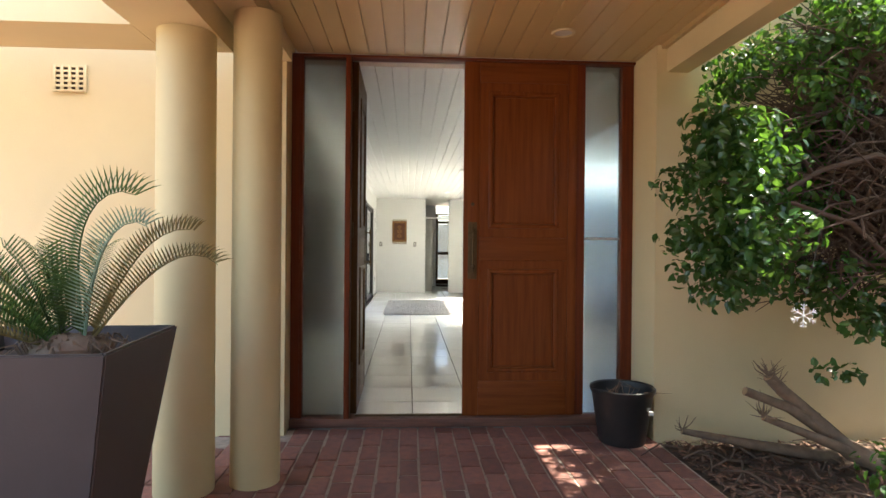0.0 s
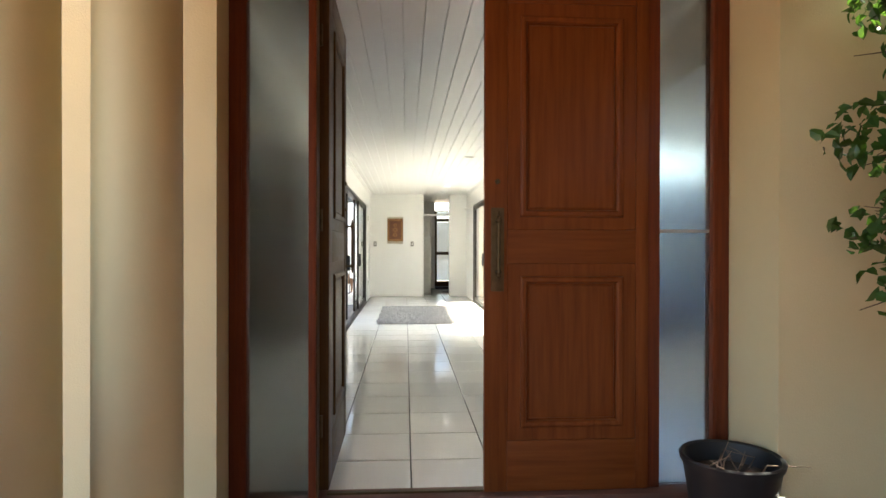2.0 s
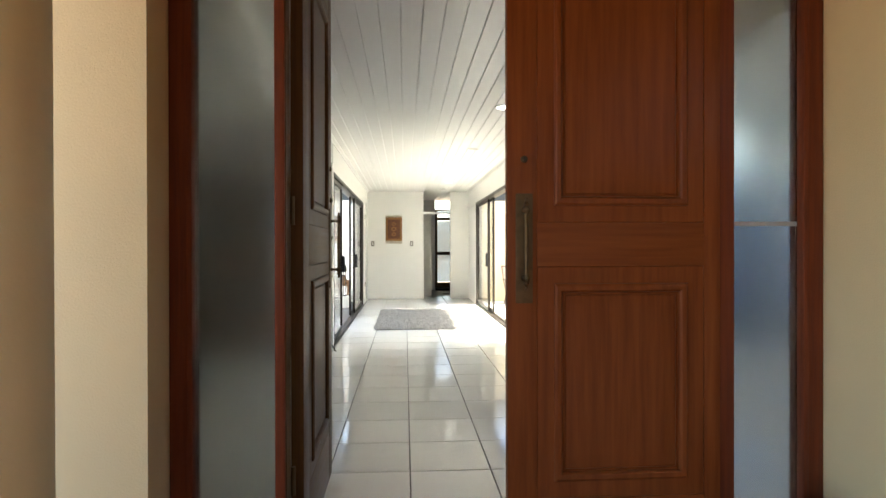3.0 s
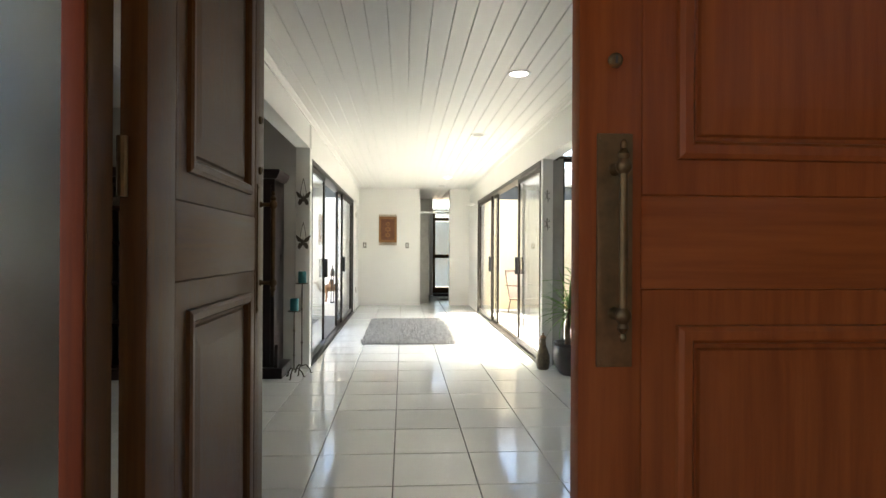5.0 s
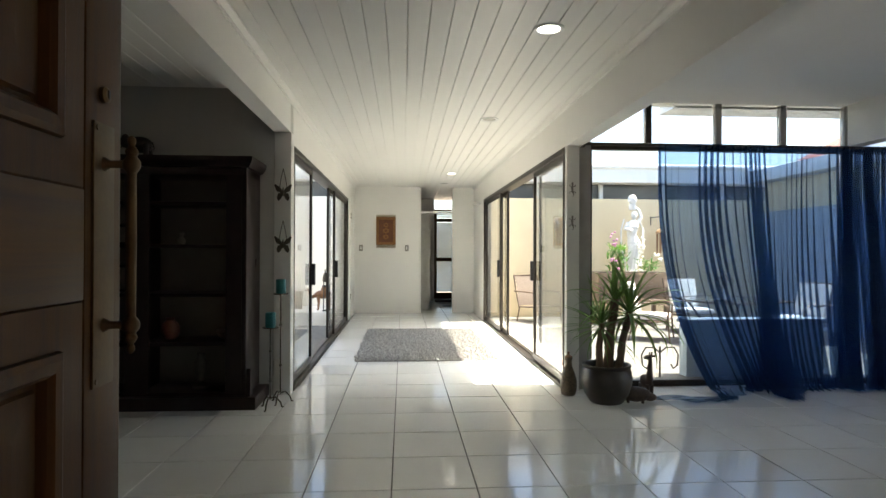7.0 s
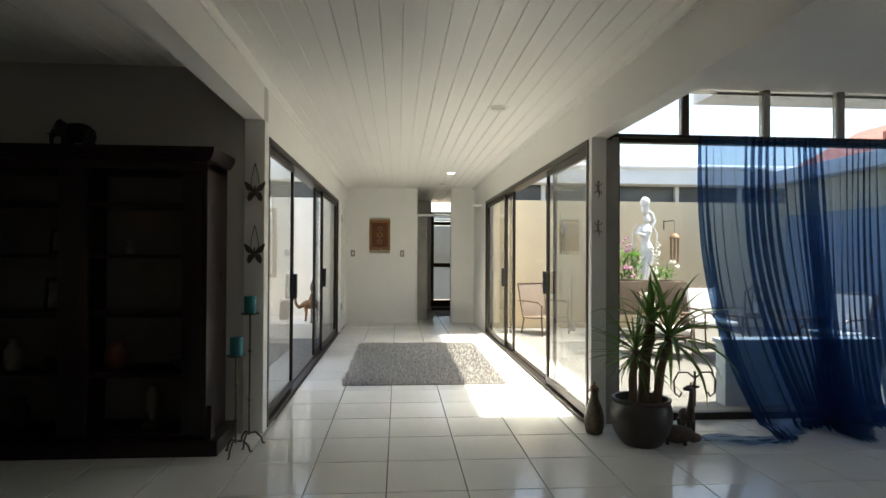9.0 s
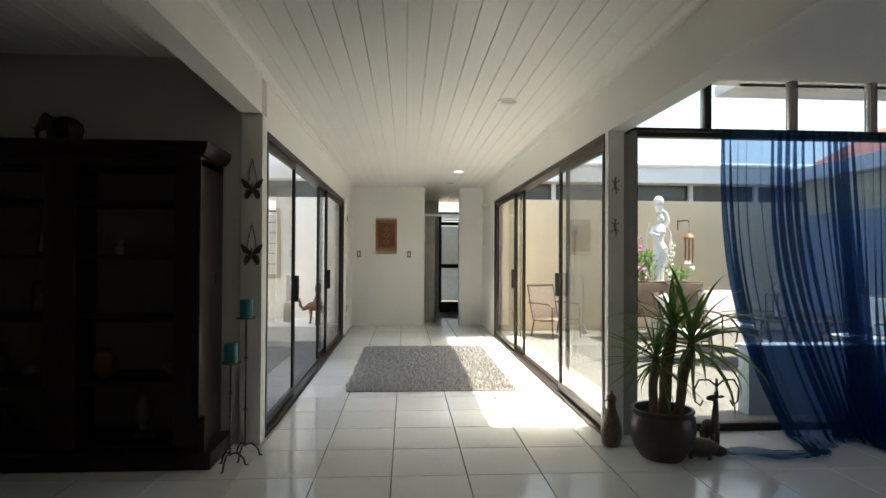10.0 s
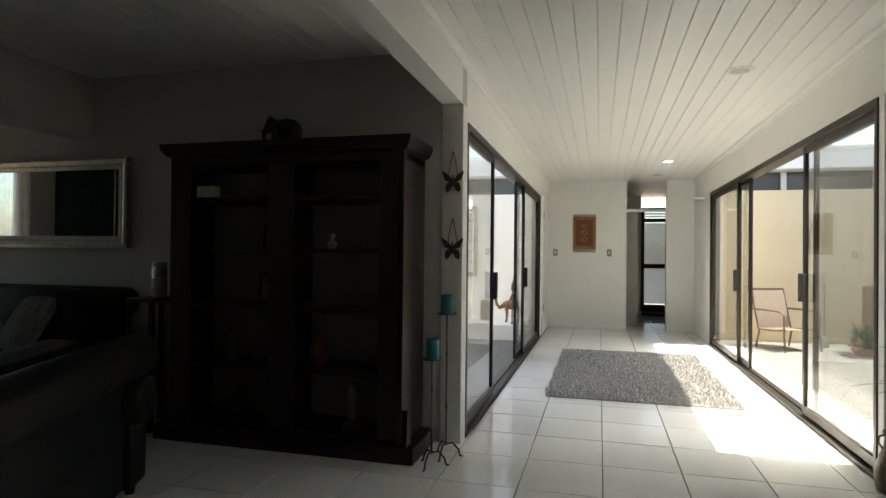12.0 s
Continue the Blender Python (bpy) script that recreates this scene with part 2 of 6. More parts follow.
M_GLAZERED = mat("red_glaze", (0.16, 0.06, 0.035), 0.35, 0.25, 9, 0.1, 50)
M_LAMPRING = mat("lamp_ring", (0.75, 0.75, 0.73), 0.3, 0.03, 9)
M_LAMPON = glow_mat("lamp_lens", (1.0, 0.97, 0.90), 2.5)
M_LAMPOFF = mat("lamp_lens_off", (0.62, 0.60, 0.55), 0.25, 0.06, 12)
M_PINK = mat("pink_petal", (0.55, 0.22, 0.40), 0.6, 0.2, 40)
M_WPETAL = mat("white_petal", (0.80, 0.78, 0.66), 0.6, 0.08, 40)
M_PAPER = mat("photo_card", (0.42, 0.40, 0.36), 0.6, 0.3, 25)
M_BLOCKER = mat("dark_light_blocker", (0.075, 0.055, 0.04), 0.8, 0.25, 4, 0.3, 60, stretch=(6, 6, 0.6))
M_WHITESHEER = sheer_mat("white_sheer", (0.82, 0.78, 0.70), 0.60, (0.96, 0.94, 0.88))
M_TANGLE = mat("dry_twig", (0.095, 0.062, 0.042), 0.9, 0.3, 12)
M_TEALCLOTH = mat("dark_teal_cloth", (0.012, 0.05, 0.05), 0.9, 0.3, 8, 0.2, 90)
M_ORNAMENT = mat("dull_ceramic", (0.15, 0.14, 0.12), 0.5, 0.3, 14)
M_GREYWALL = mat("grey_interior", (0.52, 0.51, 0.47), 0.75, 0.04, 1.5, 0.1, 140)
M_SLATE = mat("grey_blue_plaster", (0.30, 0.36, 0.42), 0.8, 0.06, 1.5)


# ---- building helpers ----
def box(bm, x0, x1, y0, y1, z0, z1, bevel=0.0):
    """A box added to bm, its edges rounded by bevel."""
    vs = [bm.verts.new((x, y, z)) for z in (z0, z1) for y in (y0, y1) for x in (x0, x1)]
    fs = [bm.faces.new([vs[i] for i in q]) for q in ((0, 2, 3, 1), (4, 5, 7, 6), (0, 1, 5, 4), (2, 6, 7, 3), (0, 4, 6, 2), (1, 3, 7, 5))]
    if bevel > 0:
        es = list({e for f in fs for e in f.edges})
        bmesh.ops.bevel(bm, geom=es, offset=bevel, segments=2, profile=0.6, affect="EDGES")
    return bm


def B(*a, bevel=0.0):
    return box(bmesh.new(), *a, bevel=bevel)


def lathe(profile, seg=32, centre=(0, 0, 0), bm=None):
    """A turned shape: profile rows (radius, z)."""
    bm = bm or bmesh.new()
    rings = []
    for r, z in profile:
        rings.append([bm.verts.new((centre[0] + r * math.cos(2 * math.pi * i / seg), centre[1] + r * math.sin(2 * math.pi * i / seg), centre[2] + z)) for i in range(seg)])
    for a, b in zip(rings, rings[1:]):
        for i in range(seg):
            bm.faces.new((a[i], a[(i + 1) % seg], b[(i + 1) % seg], b[i]))
    if profile[0][0] > 1e-4:
        bm.faces.new(list(reversed(rings[0])))
    if profile[-1][0] > 1e-4:
        bm.faces.new(rings[-1])
    return bm


def tube(points, radii, seg=8, bm=None):
    """A round tube along points."""
    bm = bm or bmesh.new()
    pts = [Vector(p) for p in points]
    if isinstance(radii, (int, float)):
        radii = [radii] * len(pts)
    rings = []
    side = None
    for i, p in enumerate(pts):
        d = (pts[min(i + 1, len(pts) - 1)] - pts[max(i - 1, 0)]).normalized()
        if side is None:
            side = d.orthogonal().normalized()
        side = (side - d * side.dot(d))
        side = side.normalized() if side.length > 1e-6 else d.orthogonal().normalized()
        other = d.cross(side)
        rings.append([bm.verts.new(p + (side * math.cos(2 * math.pi * k / seg) + other * math.sin(2 * math.pi * k / seg)) * radii[i]) for k in range(seg)])
    for a, b in zip(rings, rings[1:]):
        for k in range(seg):
            bm.faces.new((a[k], a[(k + 1) % seg], b[(k + 1) % seg], b[k]))
    bm.faces.new(list(reversed(rings[0])))
    bm.faces.new(rings[-1])
    return bm


def blob(bm, c, r, seg=14, rings=9, wob=0.0):
    """A rounded lump with radii r about c."""
    prev = None
    top = bm.verts.new((c[0], c[1], c[2] - r[2]))
    for j in range(1, rings):
        a = math.pi * j / rings
        ring = []
        for i in range(seg):
            t = 2 * math.pi * i / seg
            k = 1 + wob * noise.noise(Vector((3 * math.cos(t) + c[0] * 5, 3 * math.sin(t) + c[1] * 5, 2 * a + c[2] * 5)))
            ring.append(bm.verts.new((c[0] + k * r[0] * math.sin(a) * math.cos(t), c[1] + k * r[1] * math.sin(a) * math.sin(t), c[2] - k * r[2] * math.cos(a))))
        for i in range(seg):
            if prev is None:
                bm.faces.new((top, ring[(i + 1) % seg], ring[i]))
            else:
                bm.faces.new((prev[i], prev[(i + 1) % seg], ring[(i + 1) % seg], ring[i]))
        prev = ring
    end = bm.verts.new((c[0], c[1], c[2] + r[2]))
    for i in range(seg):
        bm.faces.new((prev[i], prev[(i + 1) % seg], end))
    return bm


def prism(outline, depth, axis="y", at=0.0, bm=None):
    """An outline (a, b) pushed to a depth along an axis."""
    bm = bm or bmesh.new()

    def place(a, b, d):
        return {"y": (a, d, b), "x": (d, a, b), "z": (a, b, d)}[axis]
    f = [bm.verts.new(place(a, b, at)) for a, b in outline]
    g = [bm.verts.new(place(a, b, at + depth)) for a, b in outline]
    n = len(outline)
    bm.faces.new(f)
    bm.faces.new(list(reversed(g)))
    for i in range(n):
        bm.faces.new((f[i], g[i], g[(i + 1) % n], f[(i + 1) % n]))
    return bm


def mesh_of(name, bm, material, smooth=None):
    bmesh.ops.recalc_face_normals(bm, faces=bm.faces[:])
    me = bpy.data.meshes.new(name)
    bm.to_mesh(me)
    bm.free()
    me.materials.append(material)
    if smooth is not None:
        me.shade_smooth()
        me.set_sharp_from_angle(angle=radians(smooth))
    return me


def part(name, bm, material, parent=None, label="", smooth=35):
    """One mesh object under a thing or a part."""
    ob = new(name, mesh_of(name, bm, material, smooth))
    ob.parent = parent
    if label:
        ob["label"] = label
    return ob


def thing(name, label, category, m=None, group="", kind=""):
    ob = new(name)
    ob.empty_display_size = 0.05
    ob.matrix_basis = m or Matrix()
    return tagged(ob, label, category, group, kind)


def solid(name, bm, material, label, category, m=None, group="", kind="", smooth=35):
    ob = part(name, bm, material, None, "", smooth)
    ob.matrix_basis = m or Matrix()
    return tagged(ob, label, category, group, kind)


def structure(name, bm, material, label, category, smooth=35):
    return solid(name, bm, material, label, category, kind="structure", smooth=smooth)


def clear_pane(ob):
    ob.visible_shadow = False
    return ob


# ---- levels and lines of the plan ----
ZC = 2.43            # corridor ceiling
XL, XR = -0.77, 1.53  # corridor side walls, inner faces
YD = 3.50            # outer face of the front door frame
YE = 14.87           # far end wall
ZG = -0.01           # porch paving
ZK = -0.16           # courtyard paving

# ---- shell: walls, beams, ceilings ----
structure("ground", B(-60, 60, -60, 60, -0.5, -0.2), M_YARD, "sunlit pale brown yard round the house", "ground")
structure("floor_slab", B(-6.2, 6.6, 3.45, 18.2, -0.19, -0.012), M_GROUT, "grey grout bed under white floor tiles", "floor")

w = bmesh.new()
box(w, -6.4, -0.715, 3.34, 3.62, -0.2, 2.95)
structure("wall_front_west", w, M_CREAM, "cream plastered outside wall beside the entrance", "wall")
w = bmesh.new()
box(w, 1.60, 6.8, 3.16, 3.62, -0.2, 3.1)
structure("wall_front_east", w, M_CREAM, "cream plastered outside wall behind the shrub", "wall")
structure("wall_front_lintel", B(-0.70, 1.60, 3.56, 3.657, 2.462, 2.95), M_WHITE, "white lintel above the entrance doors", "wall")
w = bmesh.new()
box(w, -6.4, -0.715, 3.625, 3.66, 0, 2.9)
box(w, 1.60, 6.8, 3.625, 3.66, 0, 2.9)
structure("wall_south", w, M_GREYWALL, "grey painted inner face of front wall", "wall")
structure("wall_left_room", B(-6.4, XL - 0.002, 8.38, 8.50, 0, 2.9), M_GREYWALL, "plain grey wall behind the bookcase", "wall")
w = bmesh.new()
# window reaches past the part the mirror shows, enlarged to brighten the room
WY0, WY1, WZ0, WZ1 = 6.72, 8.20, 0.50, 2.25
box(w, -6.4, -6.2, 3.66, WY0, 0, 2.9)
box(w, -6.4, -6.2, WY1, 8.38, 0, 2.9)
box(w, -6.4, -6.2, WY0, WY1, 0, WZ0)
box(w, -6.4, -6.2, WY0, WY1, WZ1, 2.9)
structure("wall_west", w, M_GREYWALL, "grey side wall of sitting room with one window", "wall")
w4 = thing("window_4", "curtained window in a white frame in the sitting room", "window", kind="structure")
for y0, y1, z0, z1 in ((WY0 + 0.002, WY0 + 0.05, WZ0 + 0.002, WZ1 - 0.002), (WY1 - 0.05, WY1 - 0.002, WZ0 + 0.002, WZ1 - 0.002), (WY0 + 0.05, WY1 - 0.05, WZ0 + 0.002, WZ0 + 0.05), (WY0 + 0.05, WY1 - 0.05, WZ1 - 0.05, WZ1 - 0.002)):
    part("window_frame", B(-6.33, -6.26, y0, y1, z0, z1, bevel=0.003), M_TRIM, w4)
clear_pane(part("pane", B(-6.30, -6.294, WY0 + 0.05, WY1 - 0.05, WZ0 + 0.05, WZ1 - 0.05), M_GLASS, w4))
# net curtain added to soften and spread the light of this window
nc = bmesh.new()
rows_ = []
for k in range(121):
    y = WY0 - 0.03 + (WY1 - WY0 + 0.06) * k / 120
    x = -6.17 + 0.018 * math.sin(k * 0.55) + 0.008 * math.sin(k * 1.31)
    rows_.append((nc.verts.new((x, y, 0.44)), nc.verts.new((x, y, 2.33))))
for q0, q1 in zip(rows_, rows_[1:]):
    nc.faces.new((q0[0], q1[0], q1[1], q0[1]))
solid("net_curtain", nc, M_WHITESHEER, "white net curtain added to spread the sitting room window light", "curtain", smooth=80)
w = bmesh.new()
box(w, -0.90, XL, 8.503, 13.40, 2.065, 2.9)
box(w, -0.90, XL, 13.40, 18.0, 0, 2.9)
structure("wall_corridor_west", w, M_WHITE, "white corridor wall with a sliding door opening", "wall")
w = bmesh.new()
box(w, XR, 1.66, 8.42, 13.44, 2.075, 2.9)
box(w, XR, 1.66, 13.44, 18.0, 0, 2.9)
structure("wall_corridor_east", w, M_WHITE, "white corridor wall with a sliding door opening", "wall")
w = bmesh.new()
box(w, XL, 0.475, YE, YE + 0.12, 0, 2.8)
box(w, 1.135, XR, YE, YE + 0.12, 0, 2.8)
structure("wall_end", w, M_WHITE, "white end wall with a passage opening", "wall")
structure("wall_north", B(-0.9, 1.66, 18.0, 18.15, 0, 0.05), M_WHITE, "white threshold wall under the back door", "wall")
structure("beam_west", B(-0.90, XL, 3.66, 8.377, 2.15, 2.9), M_WHITE, "white dropped beam between corridor and sitting room", "beam")
structure("beam_east", B(XR, 1.66, 3.66, 8.417, 2.075, 2.9), M_WHITE, "white dropped beam between corridor and lounge", "beam")
structure("beam_lounge", B(4.12, 4.26, 3.66, 8.49, 2.13, 2.9), M_WHITE, "white dropped beam across the lounge ceiling", "beam")
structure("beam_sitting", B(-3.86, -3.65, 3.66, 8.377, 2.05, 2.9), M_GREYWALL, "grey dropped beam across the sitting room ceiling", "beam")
structure("ceiling_lounge", B(1.663, 6.6, 3.66, 8.70, 2.50, 2.6), M_WHITE, "plain white ceiling of the lounge", "ceiling")
structure("roof_slab", B(-6.4, 6.8, 3.34, 8.75, 2.955, 3.08), M_FASCIA, "flat white roof over the house", "roof")
structure("roof_corridor", B(-0.95, 1.75, 8.75, 18.3, 2.905, 3.0), M_FASCIA, "flat white roof over the corridor", "roof")


def board_ceiling(name, x0, x1, y0, y1, z, material, label, pitch=0.118, gap=0.0024):
    """Tongue-and-groove boards running along y, with open grooves and a backing."""
    bm = bmesh.new()
    x = x0
    while x < x1 - 1e-4:
        e = min(x + pitch, x1)
        a, b = x + gap / 2, e - gap / 2
        prof = [(a, z + 0.012), (a, z + 0.004), (a + 0.0028, z), (b - 0.0028, z), (b, z + 0.004), (b, z + 0.012)]
        prism(prof, y1 - y0, "y", y0, bm)
        x = e
    box(bm, x0, x1, y0, y1, z + 0.013, z + 0.03)
    return structure(name, bm, material, label, "ceiling", smooth=None)


board_ceiling("ceiling_corridor", XL, XR, 3.66, YE, ZC, M_WHITEBOARD, "white tongue-and-groove boarded corridor ceiling")
board_ceiling("ceiling_sitting", -6.2, -0.903, 3.66, 8.377, 2.50, M_WHITEBOARD, "white tongue-and-groove boarded sitting room ceiling")
board_ceiling("ceiling_passage", XL, XR, YE + 0.123, 18.1, 2.46, M_WHITEBOARD, "white tongue-and-groove boarded ceiling of the far passage")
board_ceiling("ceiling_porch", -0.68, 1.66, -2.2, 3.497, 2.46, M_PORCHBOARD, "cream tongue-and-groove boarded porch ceiling")
for nm, x, s in (("trim_cornice_west", XL, 1), ("trim_cornice_east", XR, -1)):
    prof = [(x, ZC - 0.045), (x + s * 0.012, ZC - 0.045), (x + s * 0.014, ZC - 0.03), (x + s * 0.038, ZC - 0.012), (x + s * 0.04, ZC - 0.001), (x, ZC - 0.001)]
    structure(nm, prism(prof, YE - 3.67, "y", 3.665), M_TRIM, "slim white cornice along the corridor ceiling", "cornice")
structure("baseboard", B(XL + 0.001, 0.474, YE - 0.012, YE - 0.001, 0, 0.06), M_TRIM, "low white skirting on the end wall", "skirting")
# slab and boards run on unseen to y=-2.2, lengthened to darken the porch
structure("porch_roof", B(-0.70, 1.9, -2.3, 3.33, 2.50, 2.95), M_CREAM, "cream roof slab above the porch", "roof")

# unseen panels, added to cut sky light on the porch; dark to limit bounce
structure("light_blocker_south", B(-1.3, 6.8, -3.4, -3.2, -0.2, 3.0), M_BLOCKER, "unseen dark panel added behind the porch to block sky light", "fence")
structure("light_blocker_east", B(4.6, 4.8, -3.2, 3.157, -0.2, 3.0), M_BLOCKER, "unseen dark panel added beyond the shrub to block sky light", "fence")
# porch beams and columns
structure("beam_porch_east", B(1.663, 1.80, -2.2, 3.157, 2.29, 2.497), M_CREAM, "cream edge beam of the porch", "beam")
structure("beam_porch_west", B(-1.24, -0.88, -3.0, 2.777, 2.215, 2.62), M_CREAM, "cream beam resting on round columns", "beam")
structure("beam_porch_cross", B(-4.5, -1.243, 2.40, 2.777, 2.215, 2.62), M_CREAM, "cream cross beam beside the porch", "beam")
structure("trim_porch_edge", B(-0.875, -0.683, -2.2, 3.337, 2.35, 2.497), M_CREAM, "cream edge moulding under the porch roof", "beam")
structure("trim_porch_cornice", B(1.63, 1.66, -2.2, 3.157, 2.435, 2.459), M_PORCHBOARD, "cream strip along the boarded porch ceiling", "trim")


def column(x, y, r, top, name_label):
    prof = [(r * 1.0, ZG), (r * 1.0, ZG + 0.02)] + [(r * (1.0 - 0.03 * k / 8), 0.1 + (top - 0.1) * k / 8) for k in range(9)]
    return solid("column", lathe(prof, 48, (x, y, 0)), M_COLUMN, name_label, "column", group="porch columns")


column(-1.02, 2.50, 0.140, 2.213, "round cream painted column under the porch beam")
column(-0.705, 2.60, 0.122, 2.348, "round cream painted column at the porch edge")

# ---- entrance frame, sidelights and doors ----
fr = thing("door_frame", "dark red-brown hardwood entrance frame with frosted sidelights", "door frame", kind="structure")
for nm, x0, x1, y0, y1 in (("stile", -0.713, -0.642, YD, YD + 0.09), ("mullion", -0.358, -0.324, YD - 0.035, YD + 0.045), ("mullion", 1.205, 1.262, YD + 0.03, YD + 0.11), ("stile", 1.520, 1.598, YD + 0.03, YD + 0.11)):
    b = B(x0, x1, y0, y1, 0.05, 2.44, bevel=0.004)
    part(nm, b, M_FRAMEWOOD, fr)
# thin strip added only to darken the shaded side of the mullion
part("jamb_shade_strip", B(-0.3235, -0.3205, YD - 0.030, YD + 0.045, 0.05, 2.44), M_DOORDARK, fr, "dark strip added for the shade on the jamb")
for nm, x, y in (("rebate", -0.655, YD), ("rebate", 1.515, YD + 0.03)):
    part(nm, B(x, x + 0.022, y - 0.012, y + 0.03, 0.05, 2.44, bevel=0.006), M_FRAMEWOOD, fr)
part("head", B(-0.713, 1.598, YD, YD + 0.09, 2.441, 2.458, bevel=0.003), M_FRAMEWOOD, fr)
sill = part("sill", B(-0.713, 1.598, YD - 0.03, YD + 0.10, ZG, 0.048, bevel=0.008), M_SILL, fr, "worn red-brown timber threshold")
part("sill_strip", B(-0.286, 1.20, YD + 0.03, YD + 0.055, 0.0485, 0.058), M_BRASS, fr)
for nm, x0, x1, bar, yg in (("window_1", -0.642, -0.359, None, YD), ("window_2", 1.262, 1.520, 1.254, YD + 0.03)):
    wdw = thing(nm, "tall frosted glass sidelight beside the entrance door", "window", kind="structure")
    z0, z1 = 0.05, 2.44
    if bar:
        clear_pane(part("pane", B(x0, x1, yg + 0.035, yg + 0.041, z0, bar - 0.008), M_FROST, wdw))
        clear_pane(part("pane", B(x0, x1, yg + 0.035, yg + 0.041, bar + 0.008, z1), M_FROST, wdw))
        part("glazing_bar", B(x0, x1, yg + 0.028, yg + 0.048, bar - 0.008, bar + 0.008), M_POSTGREY, wdw)
    else:
        clear_pane(part("pane", B(x0, x1, yg + 0.035, yg + 0.041, z0, z1), M_FROST, wdw))


def frame_ring(a0, a1, z0, z1, steps):
    """A stepped rectangular ring seen from -y: steps of (inset, y)."""
    bm = bmesh.new()
    loops = []
    for ins, y in steps:
        loops.append([bm.verts.new(p) for p in ((a0 + ins, y, z0 + ins), (a1 - ins, y, z0 + ins), (a1 - ins, y, z1 - ins), (a0 + ins, y, z1 - ins))])
    for p, q in zip(loops, loops[1:]):
        for i in range(4):
            bm.faces.new((p[i], p[(i + 1) % 4], q[(i + 1) % 4], q[i]))
    bm.faces.new(loops[-1])
    return bm


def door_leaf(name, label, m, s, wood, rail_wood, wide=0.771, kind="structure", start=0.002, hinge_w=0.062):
    """A panelled leaf hung at the local origin; it runs along s * x, outer face at y = 0, 0.045 thick."""
    d = thing(name, label, "door", m, kind=kind)
    z0, z1, st_w = 0.052, 2.436, 0.105

    def X(a, b):
        return (min(s * a, s * b), max(s * a, s * b))
    part("stile", B(*X(start, hinge_w), 0, 0.045, z0, z1, bevel=0.003), wood, d)
    part("stile", B(*X(wide - st_w, wide), 0, 0.045, z0, z1, bevel=0.003), wood, d)
    for a, b in ((z0, 0.285), (1.102, 1.256), (2.30, z1)):
        part("rail", B(*X(hinge_w, wide - st_w), 0.0008, 0.0442, a, b, bevel=0.002), rail_wood, d)
    for a, b in ((0.285, 1.102), (1.256, 2.30)):
        x0, x1 = X(hinge_w, wide - st_w)
        part("panel", frame_ring(x0, x1, a, b, [(0, 0.004), (0.003, 0.0012), (0.060, 0.0012), (0.062, -0.006), (0.070, -0.010), (0.084, -0.009), (0.090, -0.002), (0.093, 0.010), (0.100, 0.010), (0.104, 0.005), (0.150, 0.002)]), wood, d, smooth=None)
        part("panel_back", frame_ring(x0, x1, a, b, [(0, 0.043), (0.060, 0.043), (0.062, 0.050), (0.084, 0.053), (0.093, 0.036), (0.11, 0.038)]), wood, d, smooth=None)
    hx = s * (wide - 0.059)
    h = part("handle_plate", B(hx - 0.030, hx + 0.030, -0.004, 0.0, 0.974, 1.357, bevel=0.0015), M_BRASS, d, "tall aged brass pull handle plate")
    for z in (0.983, 1.348):
        part("screw", tube([(hx - 0.022, -0.004, z), (hx - 0.022, -0.0056, z)], 0.004, 10), M_BRASS, h)
    bar = tube([(hx, -0.042, z) for z in (1.045, 1.055, 1.075, 1.18, 1.285, 1.305, 1.315)], [0.006, 0.0085, 0.0065, 0.0075, 0.0065, 0.0085, 0.006], 14)
    part("pull_bar", bar, M_BRASS, h)
    for z, sg_ in ((1.062, -1), (1.298, 1)):
        kn = tube([(hx, -0.004, z), (hx, -0.012, z), (hx, -0.042, z)], [0.011, 0.006, 0.006], 12)
        lathe([(0.007, z - 0.012), (0.012, z - 0.005), (0.0125, z), (0.012, z + 0.005), (0.007, z + 0.012)], 16, (hx, -0.042, 0), kn)
        part("bracket", kn, M_BRASS, h)
        zs = [z + sg_ * q for q in (0.010, 0.014, 0.019, 0.024, 0.028, 0.033, 0.038, 0.042)]
        fn = tube([(hx, -0.042, q) for q in zs], [0.005, 0.008, 0.0095, 0.007, 0.004, 0.006, 0.0055, 0.002], 14)
        part("finial", fn, M_BRASS, h)
    for z in (1.40, 1.552) if s > 0 else (1.477,):
        lk = tube([(hx, 0.0, z), (hx, -0.006, z), (hx, -0.009, z)], [0.012, 0.012, 0.008], 18)
        l = part("lock", lk, M_BRASS, d, "round brass keyhole lock")
        part("keyhole", B(hx - 0.002, hx + 0.002, -0.0105, -0.0085, z - 0.006, z + 0.006), M_BLACK, l)
    for z in (0.35, 1.30, 2.15):
        part("hinge", tube([(s * (start - 0.010), 0.036, z - 0.05), (s * (start - 0.010), 0.036, z + 0.05)], 0.009, 10), M_BRASS, d)
    return d


# door_1 takes the shade-darkened wood, door_2 the plain meranti
door_leaf("door_1", "open door leaf with two raised panels, shade put in its brown", pose(-0.283, 3.665, 0, 0, 0, 90.5), 1, M_DOORDARK, M_DOORDARKRAIL, start=-0.083, hinge_w=0.045)
door_leaf("door_2", "closed red-brown hardwood door leaf with brass pull handle", pose(1.203, 3.515, 0), -1, M_DOOR, M_DOORRAIL)

